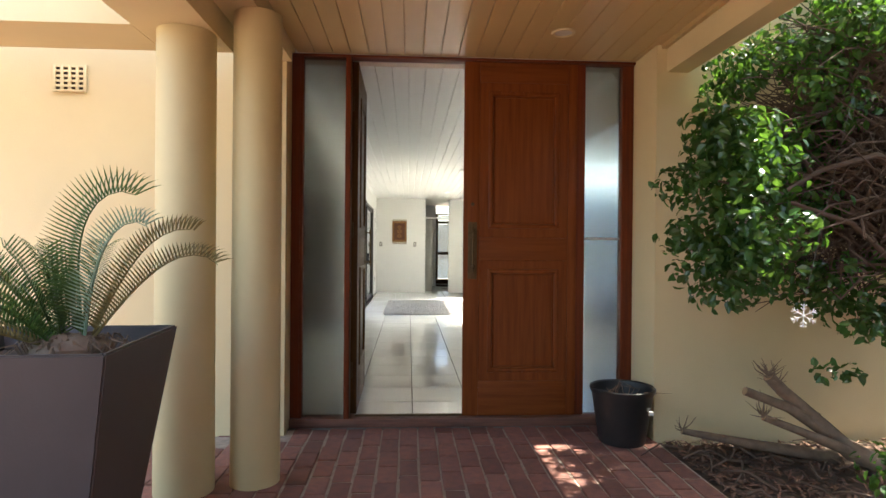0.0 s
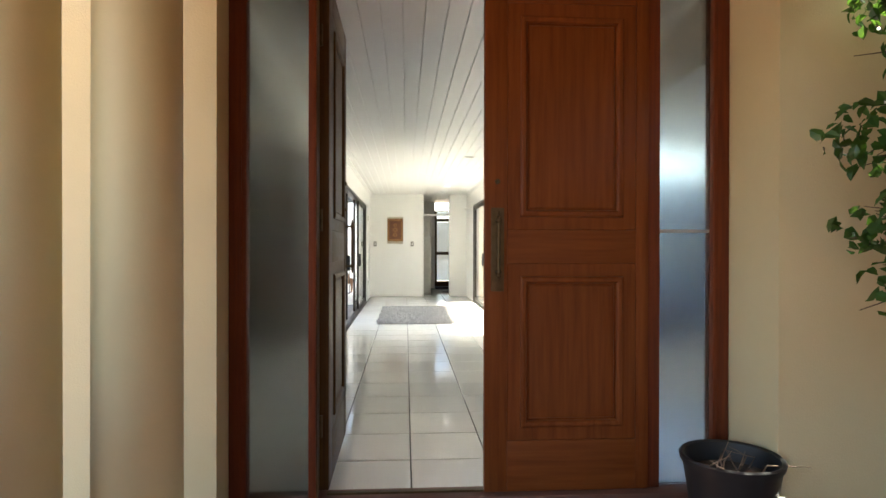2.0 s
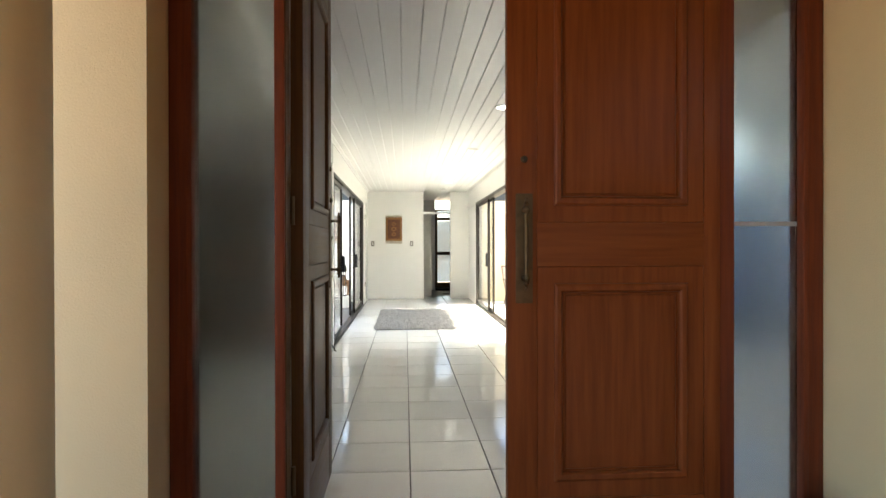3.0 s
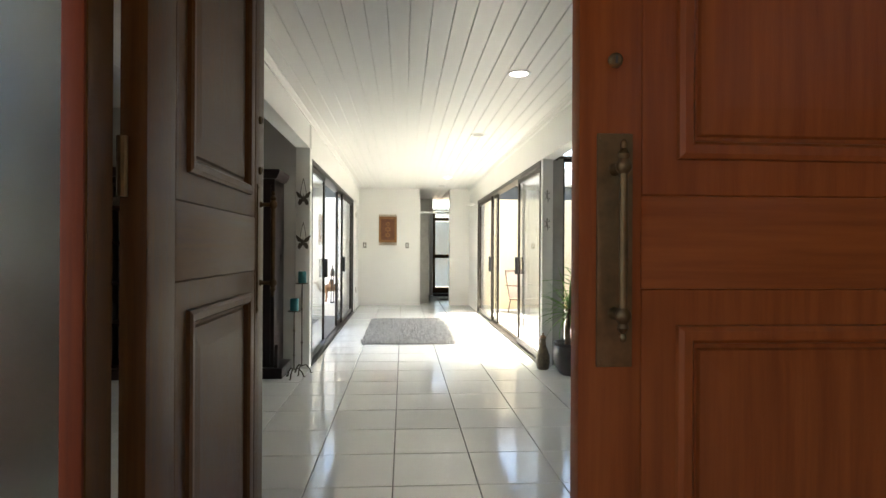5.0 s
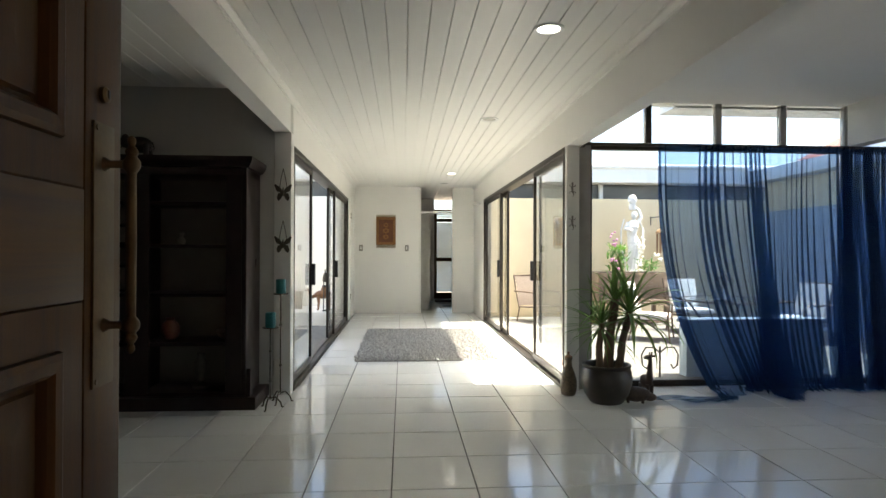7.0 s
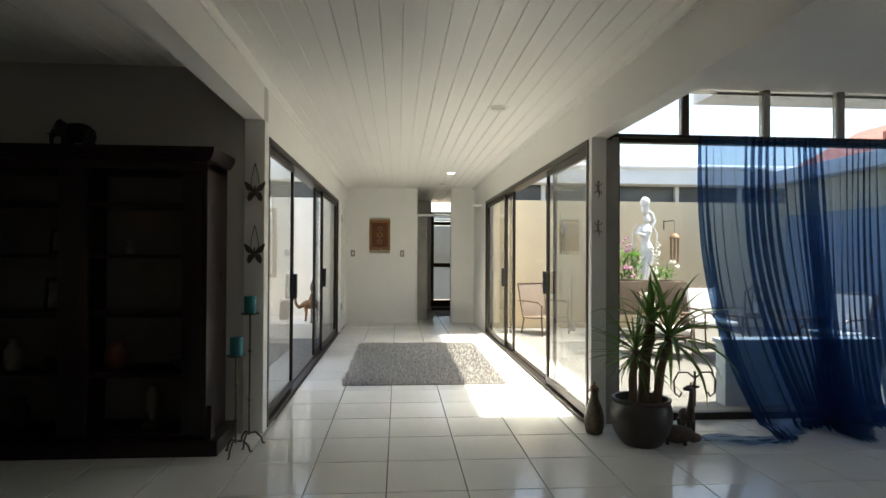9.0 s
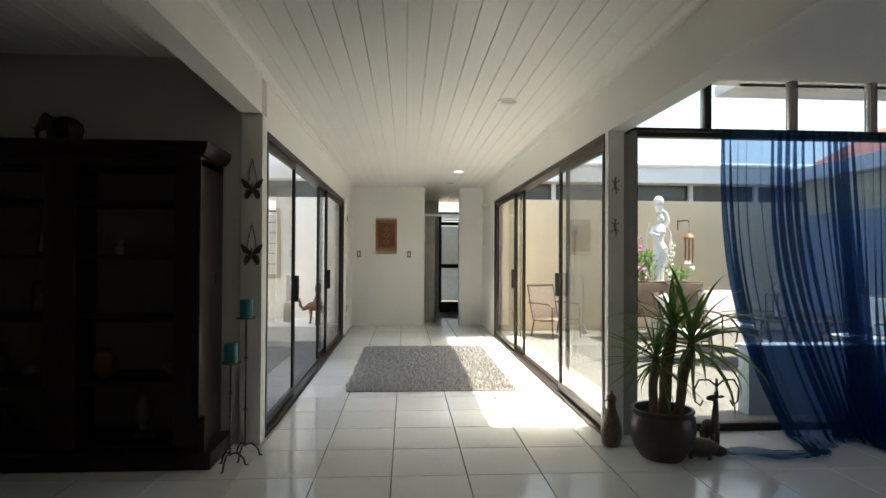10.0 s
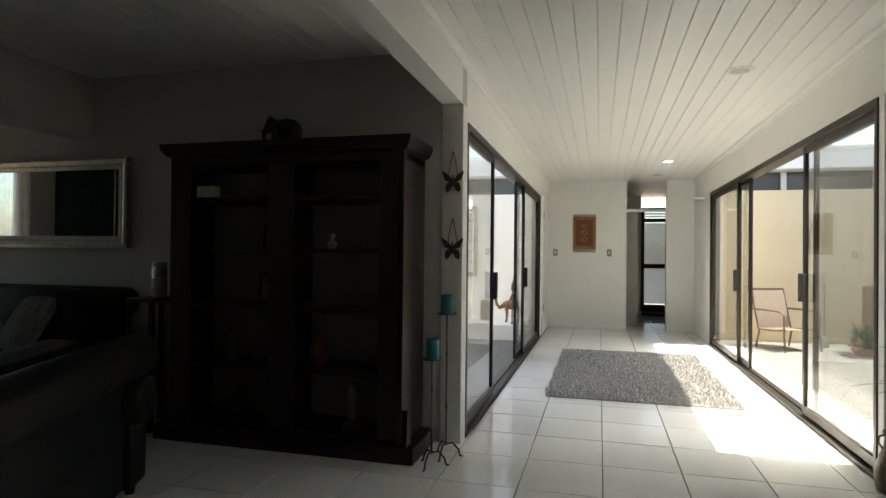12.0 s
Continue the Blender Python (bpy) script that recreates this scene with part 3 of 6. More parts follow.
# ---- sliding doors to the two courtyards ----
def sliding_door(name, label, xin, s, y0, y1, head, panels, handles):
    """Aluminium door in a wall along y. xin: corridor face; s: the way out (+1 or -1). panels: rows (y0, y1, track)."""
    d = thing(name, label, "sliding door", kind="structure")

    def X(a, b):
        return (min(xin + s * a, xin + s * b), max(xin + s * a, xin + s * b))
    part("head_track", B(*X(-0.012, 0.118), y0, y1, head - 0.05, head, bevel=0.003), M_BRONZE, d)
    part("floor_track", B(*X(-0.015, 0.118), y0, y1, 0.0, 0.03, bevel=0.004), M_BRONZE, d)
    part("rail_lip", B(*X(0.045, 0.052), y0 + 0.05, y1 - 0.05, 0.03, 0.042), M_BRONZE, d)
    part("jamb", B(*X(-0.010, 0.116), y0, y0 + 0.04, 0.03, head - 0.05, bevel=0.003), M_BRONZE, d)
    part("jamb", B(*X(-0.010, 0.116), y1 - 0.04, y1, 0.03, head - 0.05, bevel=0.003), M_BRONZE, d)
    for a, b, tr in panels:
        xa, xb = X(0.012 + 0.036 * tr, 0.042 + 0.036 * tr)
        f = bmesh.new()
        for q0, q1 in ((a, a + 0.05), (b - 0.05, b)):
            box(f, xa, xb, q0, q1, 0.043, head - 0.052, 0.003)
        box(f, xa + 0.001, xb - 0.001, a + 0.05, b - 0.05, 0.043, 0.10)
        box(f, xa + 0.001, xb - 0.001, a + 0.05, b - 0.05, head - 0.10, head - 0.052)
        pf = part("panel_frame", f, M_BRONZE, d)
        xm = (xa + xb) / 2
        clear_pane(part("pane", B(xm - 0.003, xm + 0.003, a + 0.05, b - 0.05, 0.10, head - 0.10), M_GLASS, pf))
    for y, z0, z1, tr in handles:
        xa, xb = X(-0.026 + 0.036 * tr, 0.012 + 0.036 * tr)
        part("pull_handle", B(xa, xb, y - 0.028, y + 0.028, z0, z1, bevel=0.008), M_BLACK, d, "black moulded pull handle")
    return d


sliding_door("door_3", "dark bronze aluminium sliding door, half open to a courtyard", XR, 1, 8.423, 13.43, 2.07, [(8.465, 9.70, 0), (8.50, 9.58, 1), (11.47, 12.0, 1), (11.85, 13.38, 0)], [(9.655, 0.87, 1.08, 0), (11.86, 0.82, 1.06, 0)])
sliding_door("door_4", "dark bronze aluminium sliding door, half open to a light well", XL, -1, 8.506, 13.39, 2.06, [(8.55, 9.645, 0), (11.28, 12.0, 1), (11.66, 13.35, 0)], [(9.60, 0.83, 1.05, 0), (11.71, 0.82, 1.05, 0)])
# white casing beside the sliding doors
structure("trim_casing_west", B(XL - 0.128, XL + 0.008, 8.372, 8.504, 0.0, 2.147, bevel=0.004), M_TRIM, "white door casing at the corridor corner", "trim")
structure("trim_casing_east", B(XR - 0.004, 1.634, 8.352, 8.42, 0.0, 2.072, bevel=0.004), M_TRIM, "white door casing at the corridor corner", "trim")
structure("post_lounge", B(1.637, 1.765, 8.452, 8.55, 0.0, 2.16, bevel=0.004), M_POSTDARK, "dark grey painted post at the lounge window", "post")
# a flush door near the end of the corridor and the passage opening's lining
d5 = thing("door_5", "white flush door in a white frame, closed", "door", kind="structure")
part("door_panel", B(XL + 0.0005, XL + 0.012, 13.75, 14.55, 0.01, 2.03, bevel=0.002), M_TRIM, d5)
for a, b in ((13.69, 13.75), (14.55, 14.61)):
    part("casing", B(XL + 0.0005, XL + 0.022, a, b, 0.0, 2.09, bevel=0.003), M_TRIM, d5)
part("casing", B(XL + 0.0005, XL + 0.022, 13.75, 14.55, 2.03, 2.09, bevel=0.003), M_TRIM, d5)
for z in (0.35, 1.75):
    part("hinge", B(XL + 0.022, XL + 0.030, 13.735, 13.757, z, z + 0.1), M_BRASS, d5)
fr2 = thing("door_frame_passage", "white timber lining with a transom bar in the passage opening", "door frame", kind="structure")
part("lining", B(0.476, 0.500, YE - 0.012, YE + 0.13, 0, 2.42, bevel=0.003), M_TRIM, fr2)
part("lining", B(1.110, 1.134, YE - 0.012, YE + 0.13, 0, 2.42, bevel=0.003), M_TRIM, fr2)
part("transom", B(0.500, 1.110, YE - 0.004, YE + 0.10, 1.925, 1.962, bevel=0.003), M_TRIM, fr2)
solid("wall_bracket", B(1.40, XR - 0.001, 13.9, 14.1, 2.03, 2.06, bevel=0.004), M_TRIM, "small white bracket shelf high on the wall", "bracket")
# far passage: dark inner door and a glazed back door with louvres over it
d6 = thing("door_6", "dark stained passage door standing open", "door", kind="structure")
part("door_panel", B(0.505, 0.70, 15.25, 15.30, 0.01, 1.95, bevel=0.004), M_POSTDARK, d6)
structure("wall_passage_west", B(0.30, 0.42, 15.0, 18.0, 0, 2.455), M_GREYWALL, "grey side wall of the far passage", "wall")
d7 = thing("door_7", "glazed back door in a dark frame with louvres above", "door", kind="structure")
YB = 17.6
for x0, x1, z0, z1 in ((0.90, 0.965, 0.05, 2.2), (1.46, XR - 0.003, 0.05, 2.2), (0.965, 1.46, 1.90, 1.98), (0.965, 1.46, 0.95, 1.04), (0.965, 1.46, 0.05, 0.20), (0.965, 1.46, 2.16, 2.2)):
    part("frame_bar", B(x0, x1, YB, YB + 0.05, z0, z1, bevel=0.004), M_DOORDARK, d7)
clear_pane(part("pane", B(0.965, 1.46, YB + 0.02, YB + 0.026, 1.04, 1.90), M_GLASS, d7))
clear_pane(part("pane", B(0.965, 1.46, YB + 0.02, YB + 0.026, 0.20, 0.95), M_GLASS, d7))
for k in range(3):
    z = 2.0 + 0.055 * k
    lv = bmesh.new()
    prism([(YB + 0.005, z + 0.035), (YB + 0.045, z), (YB + 0.048, z + 0.005), (YB + 0.008, z + 0.04)], 0.49, "x", 0.968, lv)
    part("louvre", lv, M_BLIND, d7)
structure("wall_passage_end", B(0.42, 0.897, YB, YB + 0.08, 0, 2.455), M_GREYWALL, "grey end wall of the far passage", "wall")
structure("step_back_door", B(0.90, XR - 0.003, 17.25, YB - 0.003, 0.0, 0.06, bevel=0.006), M_DARKWOOD, "dark timber step at the back door", "step")
bl = thing("window_blind", "pale slatted blind hanging behind the back door glass", "blind")
for k in range(26):
    z = 0.22 + k * 0.064
    part("slat", B(0.94, 1.49, YB + 0.058 + 0.003 * (k % 2), YB + 0.0605 + 0.003 * (k % 2), z, z + 0.066), M_BLIND, bl)
solid("doormat", B(1.02, 1.20, 16.2, 16.5, 0.001, 0.012, bevel=0.003), M_BLACK, "small dark doormat on white tiles", "mat")

# ---- lounge window wall ----
wl = thing("window_3", "lounge window wall with dark frame and clear clerestory panes", "window", kind="structure")
YW = 8.55
posts = (2.31, 2.95, 3.55, 4.15, 4.85)
part("window_frame", B(1.768, 4.87, YW - 0.03, YW + 0.05, 2.075, 2.135, bevel=0.004), M_BRONZE, wl, "dark bronze transom")
part("window_sill", B(1.768, 4.87, YW - 0.03, YW + 0.05, 0.0, 0.055, bevel=0.004), M_BRONZE, wl)
part("jamb", B(1.768, 1.80, YW - 0.025, YW + 0.045, 0.055, 2.075, bevel=0.003), M_BRONZE, wl)
for x in (4.15,):
    part("window_bar", B(x - 0.05, x + 0.05, YW - 0.02, YW + 0.04, 0.055, 2.075, bevel=0.003), M_BRONZE, wl)
xs = [1.67] + list(posts)
for i, x in enumerate(posts):
    part("clerestory_post", B(x - 0.026, x + 0.026, YW - 0.025, YW + 0.045, 2.136, 2.498, bevel=0.004), M_POSTGREY if i else M_BRONZE, wl)
for a, b in zip(xs, xs[1:]):
    clear_pane(part("pane", B(a + 0.03, b - 0.03, YW + 0.006, YW + 0.012, 2.137, 2.497), M_GLASS, wl))
lows = [1.80, 4.10, 4.20, 4.868]
# unseen east wall; its opening is added and sized to light the lounge
w = bmesh.new()
box(w, 6.603, 6.8, 3.663, 5.1, 0.0, 2.9)
box(w, 6.603, 6.8, 6.9, 8.62, 0.0, 2.9)
box(w, 6.603, 6.8, 5.1, 6.9, 0.0, 0.45)
box(w, 6.603, 6.8, 5.1, 6.9, 2.1, 2.9)
structure("wall_east", w, M_WHITE, "unseen white side wall of the lounge, opening added for light", "wall")
# unseen board, added to stop direct sun entering the east opening
structure("sun_blocker_east", B(6.803, 7.9, 3.34, 8.75, 2.955, 3.08), M_FASCIA, "unseen flat board added to keep sun out of the lounge opening", "eave")
# unseen wall closing the rest of the window side, added to dim the lounge
structure("wall_lounge_north", B(4.877, 6.6, 8.50, 8.62, 0.0, 2.497), M_WHITE, "unseen white wall added beside the lounge window to cut light", "wall")
for a, b in zip(lows[::2], lows[1::2]):
    clear_pane(part("pane", B(a + 0.002, b - 0.002, YW + 0.006, YW + 0.012, 0.056, 2.074), M_GLASS, wl))
structure("eave_lounge", B(2.62, 6.6, 8.63, 9.02, 2.50, 2.58), M_FASCIA, "white eave board outside the lounge window", "eave")

rod = thing("curtain_rod", "dark bronze curtain rod with a disc finial", "curtain rod")
part("rod", tube([(1.70, 8.43, 2.105), (5.0, 8.43, 2.105)], 0.014, 12), M_BRONZE, rod)
part("finial", tube([(1.675, 8.43, 2.105), (1.70, 8.43, 2.105)], [0.034, 0.034], 20), M_BRONZE, rod)
for x in (2.95, 4.15):
    part("bracket", B(x - 0.01, x + 0.01, 8.43, YW - 0.031, 2.095, 2.115), M_BRONZE, rod)


def curtain(label, x0, x1, lean, folds, seed, pool=0.0):
    """A sheer curtain on the rod: folds of uneven width that lean towards the foot, and a hem that lies on the floor."""
    rnd = random.Random(seed)
    n, rows = 420, 40
    bm = bmesh.new()
    ph = [rnd.uniform(0, 6.28) for _ in range(6)]
    cols = []
    for i in range(n + 1):
        u = i / n
        warp = u + 0.022 * math.sin(9 * u + ph[0]) + 0.012 * math.sin(23 * u + ph[1]) + 0.05 * noise.noise(Vector((7 * u, seed, 0.3)))
        col = []
        for j in range(rows + 1):
            v = j / rows
            amp = 0.020 + 0.030 * v
            phase = 2 * math.pi * folds * warp
            gather = 0.5 + 0.5 * noise.noise(Vector((6 * u, 0.7 * v, seed + 5.1))) + 0.2 * math.sin(13 * u + ph[2])
            wave = math.sin(phase + 0.9 * math.sin(3 * v + ph[3] + 4 * u) + 2.2 * noise.noise(Vector((9 * u, 1.3 * v, seed)))) + 0.45 * math.sin(2.3 * phase + ph[4] + v)
            x = x0 + u * (x1 - x0) + lean * (v ** 2.6) * (1 - u) ** 1.2 + 0.042 * math.cos(phase + ph[5] + 1.5 * noise.noise(Vector((11 * u, 0.8 * v, seed + 9)))) * (0.55 + 0.6 * v) * gather + 0.03 * math.sin(11 * u + 2.5 * v + ph[2]) * v + 0.16 * noise.noise(Vector((4.5 * u, 1.1 * v, seed + 2.7))) * v * (1 - u) * u * 4
            y = 8.425 + amp * wave * (0.5 + 0.5 * gather) - 0.10 * v * v
            z = 2.118 - v * 2.103
            col.append(bm.verts.new((x, y, max(z, 0.012 + 0.006 * abs(wave)))))
        # hem lying on the tiles
        last = col[-1].co.copy()
        reach = pool * max(0.12, 0.45 + 0.9 * noise.noise(Vector((5.5 * u, seed * 1.7, 2.2))) + 0.35 * (1 - u) ** 3)
        for k in range(1, 7):
            q = k / 6
            col.append(bm.verts.new((last.x - 0.10 * q * (1 - u) + 0.012 * math.sin(20 * u + 3 * q), last.y - reach * q, 0.012 + 0.022 * abs(math.sin(phase * 0.5 + 4 * q)) * (1 - 0.5 * q))))
        cols.append(col)
    for a, b in zip(cols, cols[1:]):
        for j in range(len(a) - 1):
            bm.faces.new((a[j], b[j], b[j + 1], a[j + 1]))
    if pool > 0.3:
        # a tail of the hem drawn out over the tiles
        prev = None
        for k in range(31):
            q = k / 30
            x, y = 2.06 + 0.66 * q, 8.03 - 0.09 * q + 0.02 * math.sin(7 * q)
            wide = 0.075 * (0.55 + 0.45 * math.sin(2.6 * q + 0.5)) * (1 if k else 0.5)
            rowv = [bm.verts.new((x + 0.02 * c, y - wide + 2 * wide * c / 5, 0.012 + 0.030 * abs(math.sin(1.9 * c + 5 * q + 0.4)) * (0.4 + 0.6 * q))) for c in range(6)]
            if prev:
                for c in range(5):
                    bm.faces.new((prev[c], prev[c + 1], rowv[c + 1], rowv[c]))
            prev = rowv
    ob = solid("curtain", bm, M_SHEER, label, "curtain", smooth=80, group="sheer curtains")
    return ob


curtain("sheer blue curtain hanging in folds, hem pooled on the floor", 2.34, 4.08, 0.44, 30, 4, 0.36)
curtain("sheer blue curtain bunched at the window post", 4.02, 4.42, 0.02, 15, 8, 0.14)
curtain("sheer blue curtain hanging before the lounge window", 4.40, 4.95, 0.05, 10, 11, 0.18)

# ---- courtyards ----
structure("courtyard_floor", B(1.662, 7.0, 8.62, 14.2, -0.19, ZK), M_COURT, "sunlit pale courtyard paving", "paving")
structure("lightwell_floor", B(-5.0, -0.905, 8.62, 14.2, -0.19, ZK), M_COURT, "sunlit pale light well paving", "paving")
structure("courtyard_step", B(1.662, 1.95, 8.62, 13.44, ZK + 0.002, -0.01, bevel=0.008), M_COURT, "low pale step below the sliding door", "step")
structure("courtyard_wall_north", B(1.663, 7.2, 14.2, 14.35, ZK, 2.17), M_YELLOW, "yellow plastered courtyard wall", "wall")
# sunlit top and blue shade below are set by colour: cream strip, grey-blue wall
structure("courtyard_wall_east", B(7.0, 7.2, 8.62, 14.197, ZK, 2.5), M_SLATE, "courtyard side wall with blue shade put in its grey colour", "wall")
ew = thing("east_wing", "low wing along the courtyard, sunlit strip in cream, white fascia", "building", kind="structure")
part("sunlit_strip", B(6.985, 6.998, 8.63, 14.19, 1.95, 2.49), M_YELLOW, ew)
part("fascia", B(6.75, 7.25, 8.63, 14.33, 2.503, 2.72, bevel=0.01), M_FASCIA, ew)
nb = thing("neighbour_range", "low wing beyond the courtyard with dark windows and white fascia", "building", kind="structure")
part("window_band", B(1.70, 9.0, 14.75, 14.80, 2.0, 2.50), M_SHADE, nb)
part("fascia", B(1.70, 9.0, 14.36, 14.90, 2.50, 2.83, bevel=0.01), M_FASCIA, nb)
part("gutter", tube([(1.70, 14.33, 2.80), (9.0, 14.33, 2.80)], 0.05, 10), M_FASCIA, nb)
for x in (2.72, 3.95, 5.2, 6.4):
    part("post", B(x, x + 0.07, 14.66, 14.73, 2.172, 2.498), M_FASCIA, nb)
part("roof_sheet", B(1.70, 9.0, 14.9, 19.0, 2.80, 2.86), M_FASCIA, nb)
structure("lightwell_wall_north", B(-5.2, -0.903, 14.2, 14.35, ZK, 2.17), M_COURTWHITE, "white plastered light well wall", "wall")
structure("lightwell_wall_west", B(-5.2, -5.0, 8.58, 14.197, ZK, 2.6), M_COURTWHITE, "white plastered light well side wall", "wall")
nb2 = thing("neighbour_wing", "low wing beyond the light well with dark windows", "building", kind="structure")
part("window_band", B(-6.0, -0.95, 14.75, 14.80, 2.0, 2.50), M_SHADE, nb2)
part("fascia", B(-6.0, -0.95, 14.36, 14.90, 2.50, 2.83, bevel=0.01), M_FASCIA, nb2)
ledge = structure("lightwell_ledge", B(-2.6, -1.02, 13.05, 14.197, ZK, 0.20, bevel=0.012), M_COURTWHITE, "low white plastered ledge in the light well", "ledge")
hs = thing("house", "neighbouring house with a red tiled roof and chimney", "house", kind="structure")
part("wall", B(17.5, 23.3, 23.0, 28.0, -0.2, 4.7), M_CREAM, hs)
rf = bmesh.new()
prism([(16.5, 4.7), (23.9, 4.7), (20.2, 6.7)], 5.8, "y", 22.7, rf)
rfo = part("roof", rf, M_ROOF, hs)
part("chimney", B(17.3, 17.9, 23.4, 23.9, 5.0, 5.7, bevel=0.02), M_ROOF, rfo)


def downlight(x, y, z, on, label, ring=None, k=1.0):
    d = thing("downlight", label, "downlight", group="ceiling downlights")
    part("ring", lathe([(0.062 * k, 0.0), (0.064 * k, -0.006), (0.082 * k, -0.010), (0.088 * k, -0.006), (0.090 * k, 0.0)], 36, (x, y, z)), ring or M_LAMPRING, d)
    part("lens", lathe([(0.0001, -0.004), (0.061 * k, -0.004), (0.0615 * k, -0.001)], 36, (x, y, z)), M_LAMPON if on else M_LAMPOFF, d)
    return d


downlight(0.966, 6.74, ZC, True, "round white recessed ceiling light, switched on")
downlight(0.962, 9.0, ZC, False, "round white recessed ceiling light, switched off")
downlight(0.92, 12.85, ZC, True, "round white recessed ceiling light, switched on")
downlight(0.905, 14.2, ZC, False, "round white recessed ceiling light, switched off")
downlight(0.965, 3.0, 2.46, False, "round recessed porch light, switched off", M_CREAM, 0.8)

# ---- end wall: hanging rug, switches ----
tp = thing("wall_rug", "small red-brown woven rug with fringes hanging on the wall", "wall rug")
part("field", B(-0.362, 0.012, YE - 0.014, YE - 0.002, 1.31, 1.845, bevel=0.002), M_TAPBORDER, tp)
part("inner_field", B(-0.315, -0.035, YE - 0.017, YE - 0.0135, 1.36, 1.795), M_TAPESTRY, tp)
def lozenge(cx, cz, a, b, y, n=12):
    bm = bmesh.new()
    prism([(cx + a * math.cos(2 * math.pi * k / n) * (1 if k % 2 else 0.7), cz + b * math.sin(2 * math.pi * k / n) * (1 if k % 2 else 0.7)) for k in range(n)], 0.002, "y", y, bm)
    return bm
for cz, a, b in ((1.69, 0.055, 0.05), (1.58, 0.07, 0.06), (1.46, 0.06, 0.055)):
    mo = part("motif", lozenge(-0.175, cz, a, b, YE - 0.0195), M_TAPBORDER, tp)
    part("motif_centre", lozenge(-0.175, cz, a * 0.5, b * 0.5, YE - 0.0216), M_TAPESTRY, mo)
for z0, z1 in ((1.845, 1.888), (1.25, 1.31)):
    fb = bmesh.new()
    for k in range(46):
        x = -0.36 + k * 0.0081
        box(fb, x, x + 0.0058, YE - 0.010, YE - 0.004, z0, z1 - (0.004 * (k % 3) if z0 > 1.5 else -0.0))
    part("fringe", fb, M_FRINGE, tp)
for x in (-0.651, 0.226):
    sw = thing("light_switch", "grey metal wall switch plate with two rockers", "switch", group="wall switches")
    part("plate", B(x - 0.036, x + 0.036, YE - 0.010, YE - 0.001, 1.19, 1.305, bevel=0.003), M_SWITCH, sw)
    for dz in (0, 0.03):
        part("rocker", B(x - 0.013, x + 0.013, YE - 0.014, YE - 0.0102, 1.222 + dz, 1.246 + dz, bevel=0.001), M_TRIM, sw)

# ---- sitting room: bookcase and its contents ----
bk = thing("bookcase", "tall dark mahogany display bookcase with open shelves", "bookcase", pose(-1.80, 7.955, 0))
BW, BD, BH = 0.79, 0.415, 1.845
for s in (-1, 1):
    a, b = sorted((s * BW, s * (BW - 0.035)))
    part("side_panel", B(a, b, 0.0, BD, 0.10, BH - 0.06, bevel=0.004), M_DARKWOOD, bk)
    a, b = sorted((s * (BW - 0.035), s * (BW - 0.15)))
    part("front_stile", B(a, b, 0.0, 0.025, 0.12, BH - 0.10, bevel=0.003), M_DARKWOOD, bk)
part("centre_stile", B(-0.085, 0.085, 0.0, 0.03, 0.12, BH - 0.10, bevel=0.003), M_DARKWOOD, bk)
part("back_panel", B(-BW + 0.036, BW - 0.036, BD - 0.016, BD - 0.004, 0.12, BH - 0.08), M_BACKPANEL, bk)
SHELVES = (0.12, 0.490, 0.857, 1.222, 1.542)
for z in SHELVES:
    part("shelf", B(-BW + 0.036, BW - 0.036, 0.032, BD - 0.018, z - 0.026, z, bevel=0.002), M_DARKWOOD, bk)
part("partition", B(-0.012, 0.012, 0.032, BD - 0.018, 0.121, BH - 0.106), M_DARKWOOD, bk)
part("plinth", B(-BW - 0.080, BW + 0.080, -0.04, BD, 0.0, 0.095, bevel=0.008), M_DARKWOOD, bk)
part("frieze", B(-BW, BW, -0.002, BD, BH - 0.105, BH - 0.052, bevel=0.003), M_DARKWOOD, bk)
cn = bmesh.new()
prof = [(0, BH - 0.05), (0.02, BH - 0.045), (0.035, BH - 0.025), (0.047, BH - 0.005), (0.05, BH + 0.015), (0.05, BH + 0.03)]
rings = []
for o, z in prof:
    rings.append([cn.verts.new(p) for p in ((-BW - o, -o, z), (BW + o, -o, z), (BW + o, BD, z), (-BW - o, BD, z))])
for a, b in zip(rings, rings[1:]):
    for i in range(4):
        cn.faces.new((a[i], a[(i + 1) % 4], b[(i + 1) % 4], b[i]))
cn.faces.new(rings[-1])
cn.faces.new(list(reversed(rings[0])))
part("cornice", cn, M_DARKWOOD, bk, smooth=None)
for s in (-1, 1):
    fo = bmesh.new()
    x = s * (BW + 0.005)
    prism([(-0.02, 0.096), (0.07, 0.096), (0.05, 0.16), (0.03, 0.26), (0.0, 0.30)], s * 0.03, "x", x, fo)
    part("corner_scroll", fo, M_DARKWOOD, bk)


def photo_frame(x, y, z, w, h, rz, label="dark framed photograph standing on a shelf"):
    f = thing("photo_frame", label, "photo frame", pose(x, y, z, -12, 0, rz), group="framed photographs")
    part("frame", frame_ring(-w / 2, w / 2, 0, h, [(0, 0.015), (0, 0.0), (0.016, 0.0), (0.018, 0.004)]), M_DARKWOOD, f, smooth=None)
    part("picture", B(-w / 2 + 0.019, w / 2 - 0.019, 0.001, 0.0035, 0.019, h - 0.019), M_PAPER, f)


def figurine(x, y, z, prof, material, label, name="ornament"):
    return solid(name, lathe(prof, 20), material, label, "ornament", pose(x, y, z), group="shelf ornaments", smooth=50)


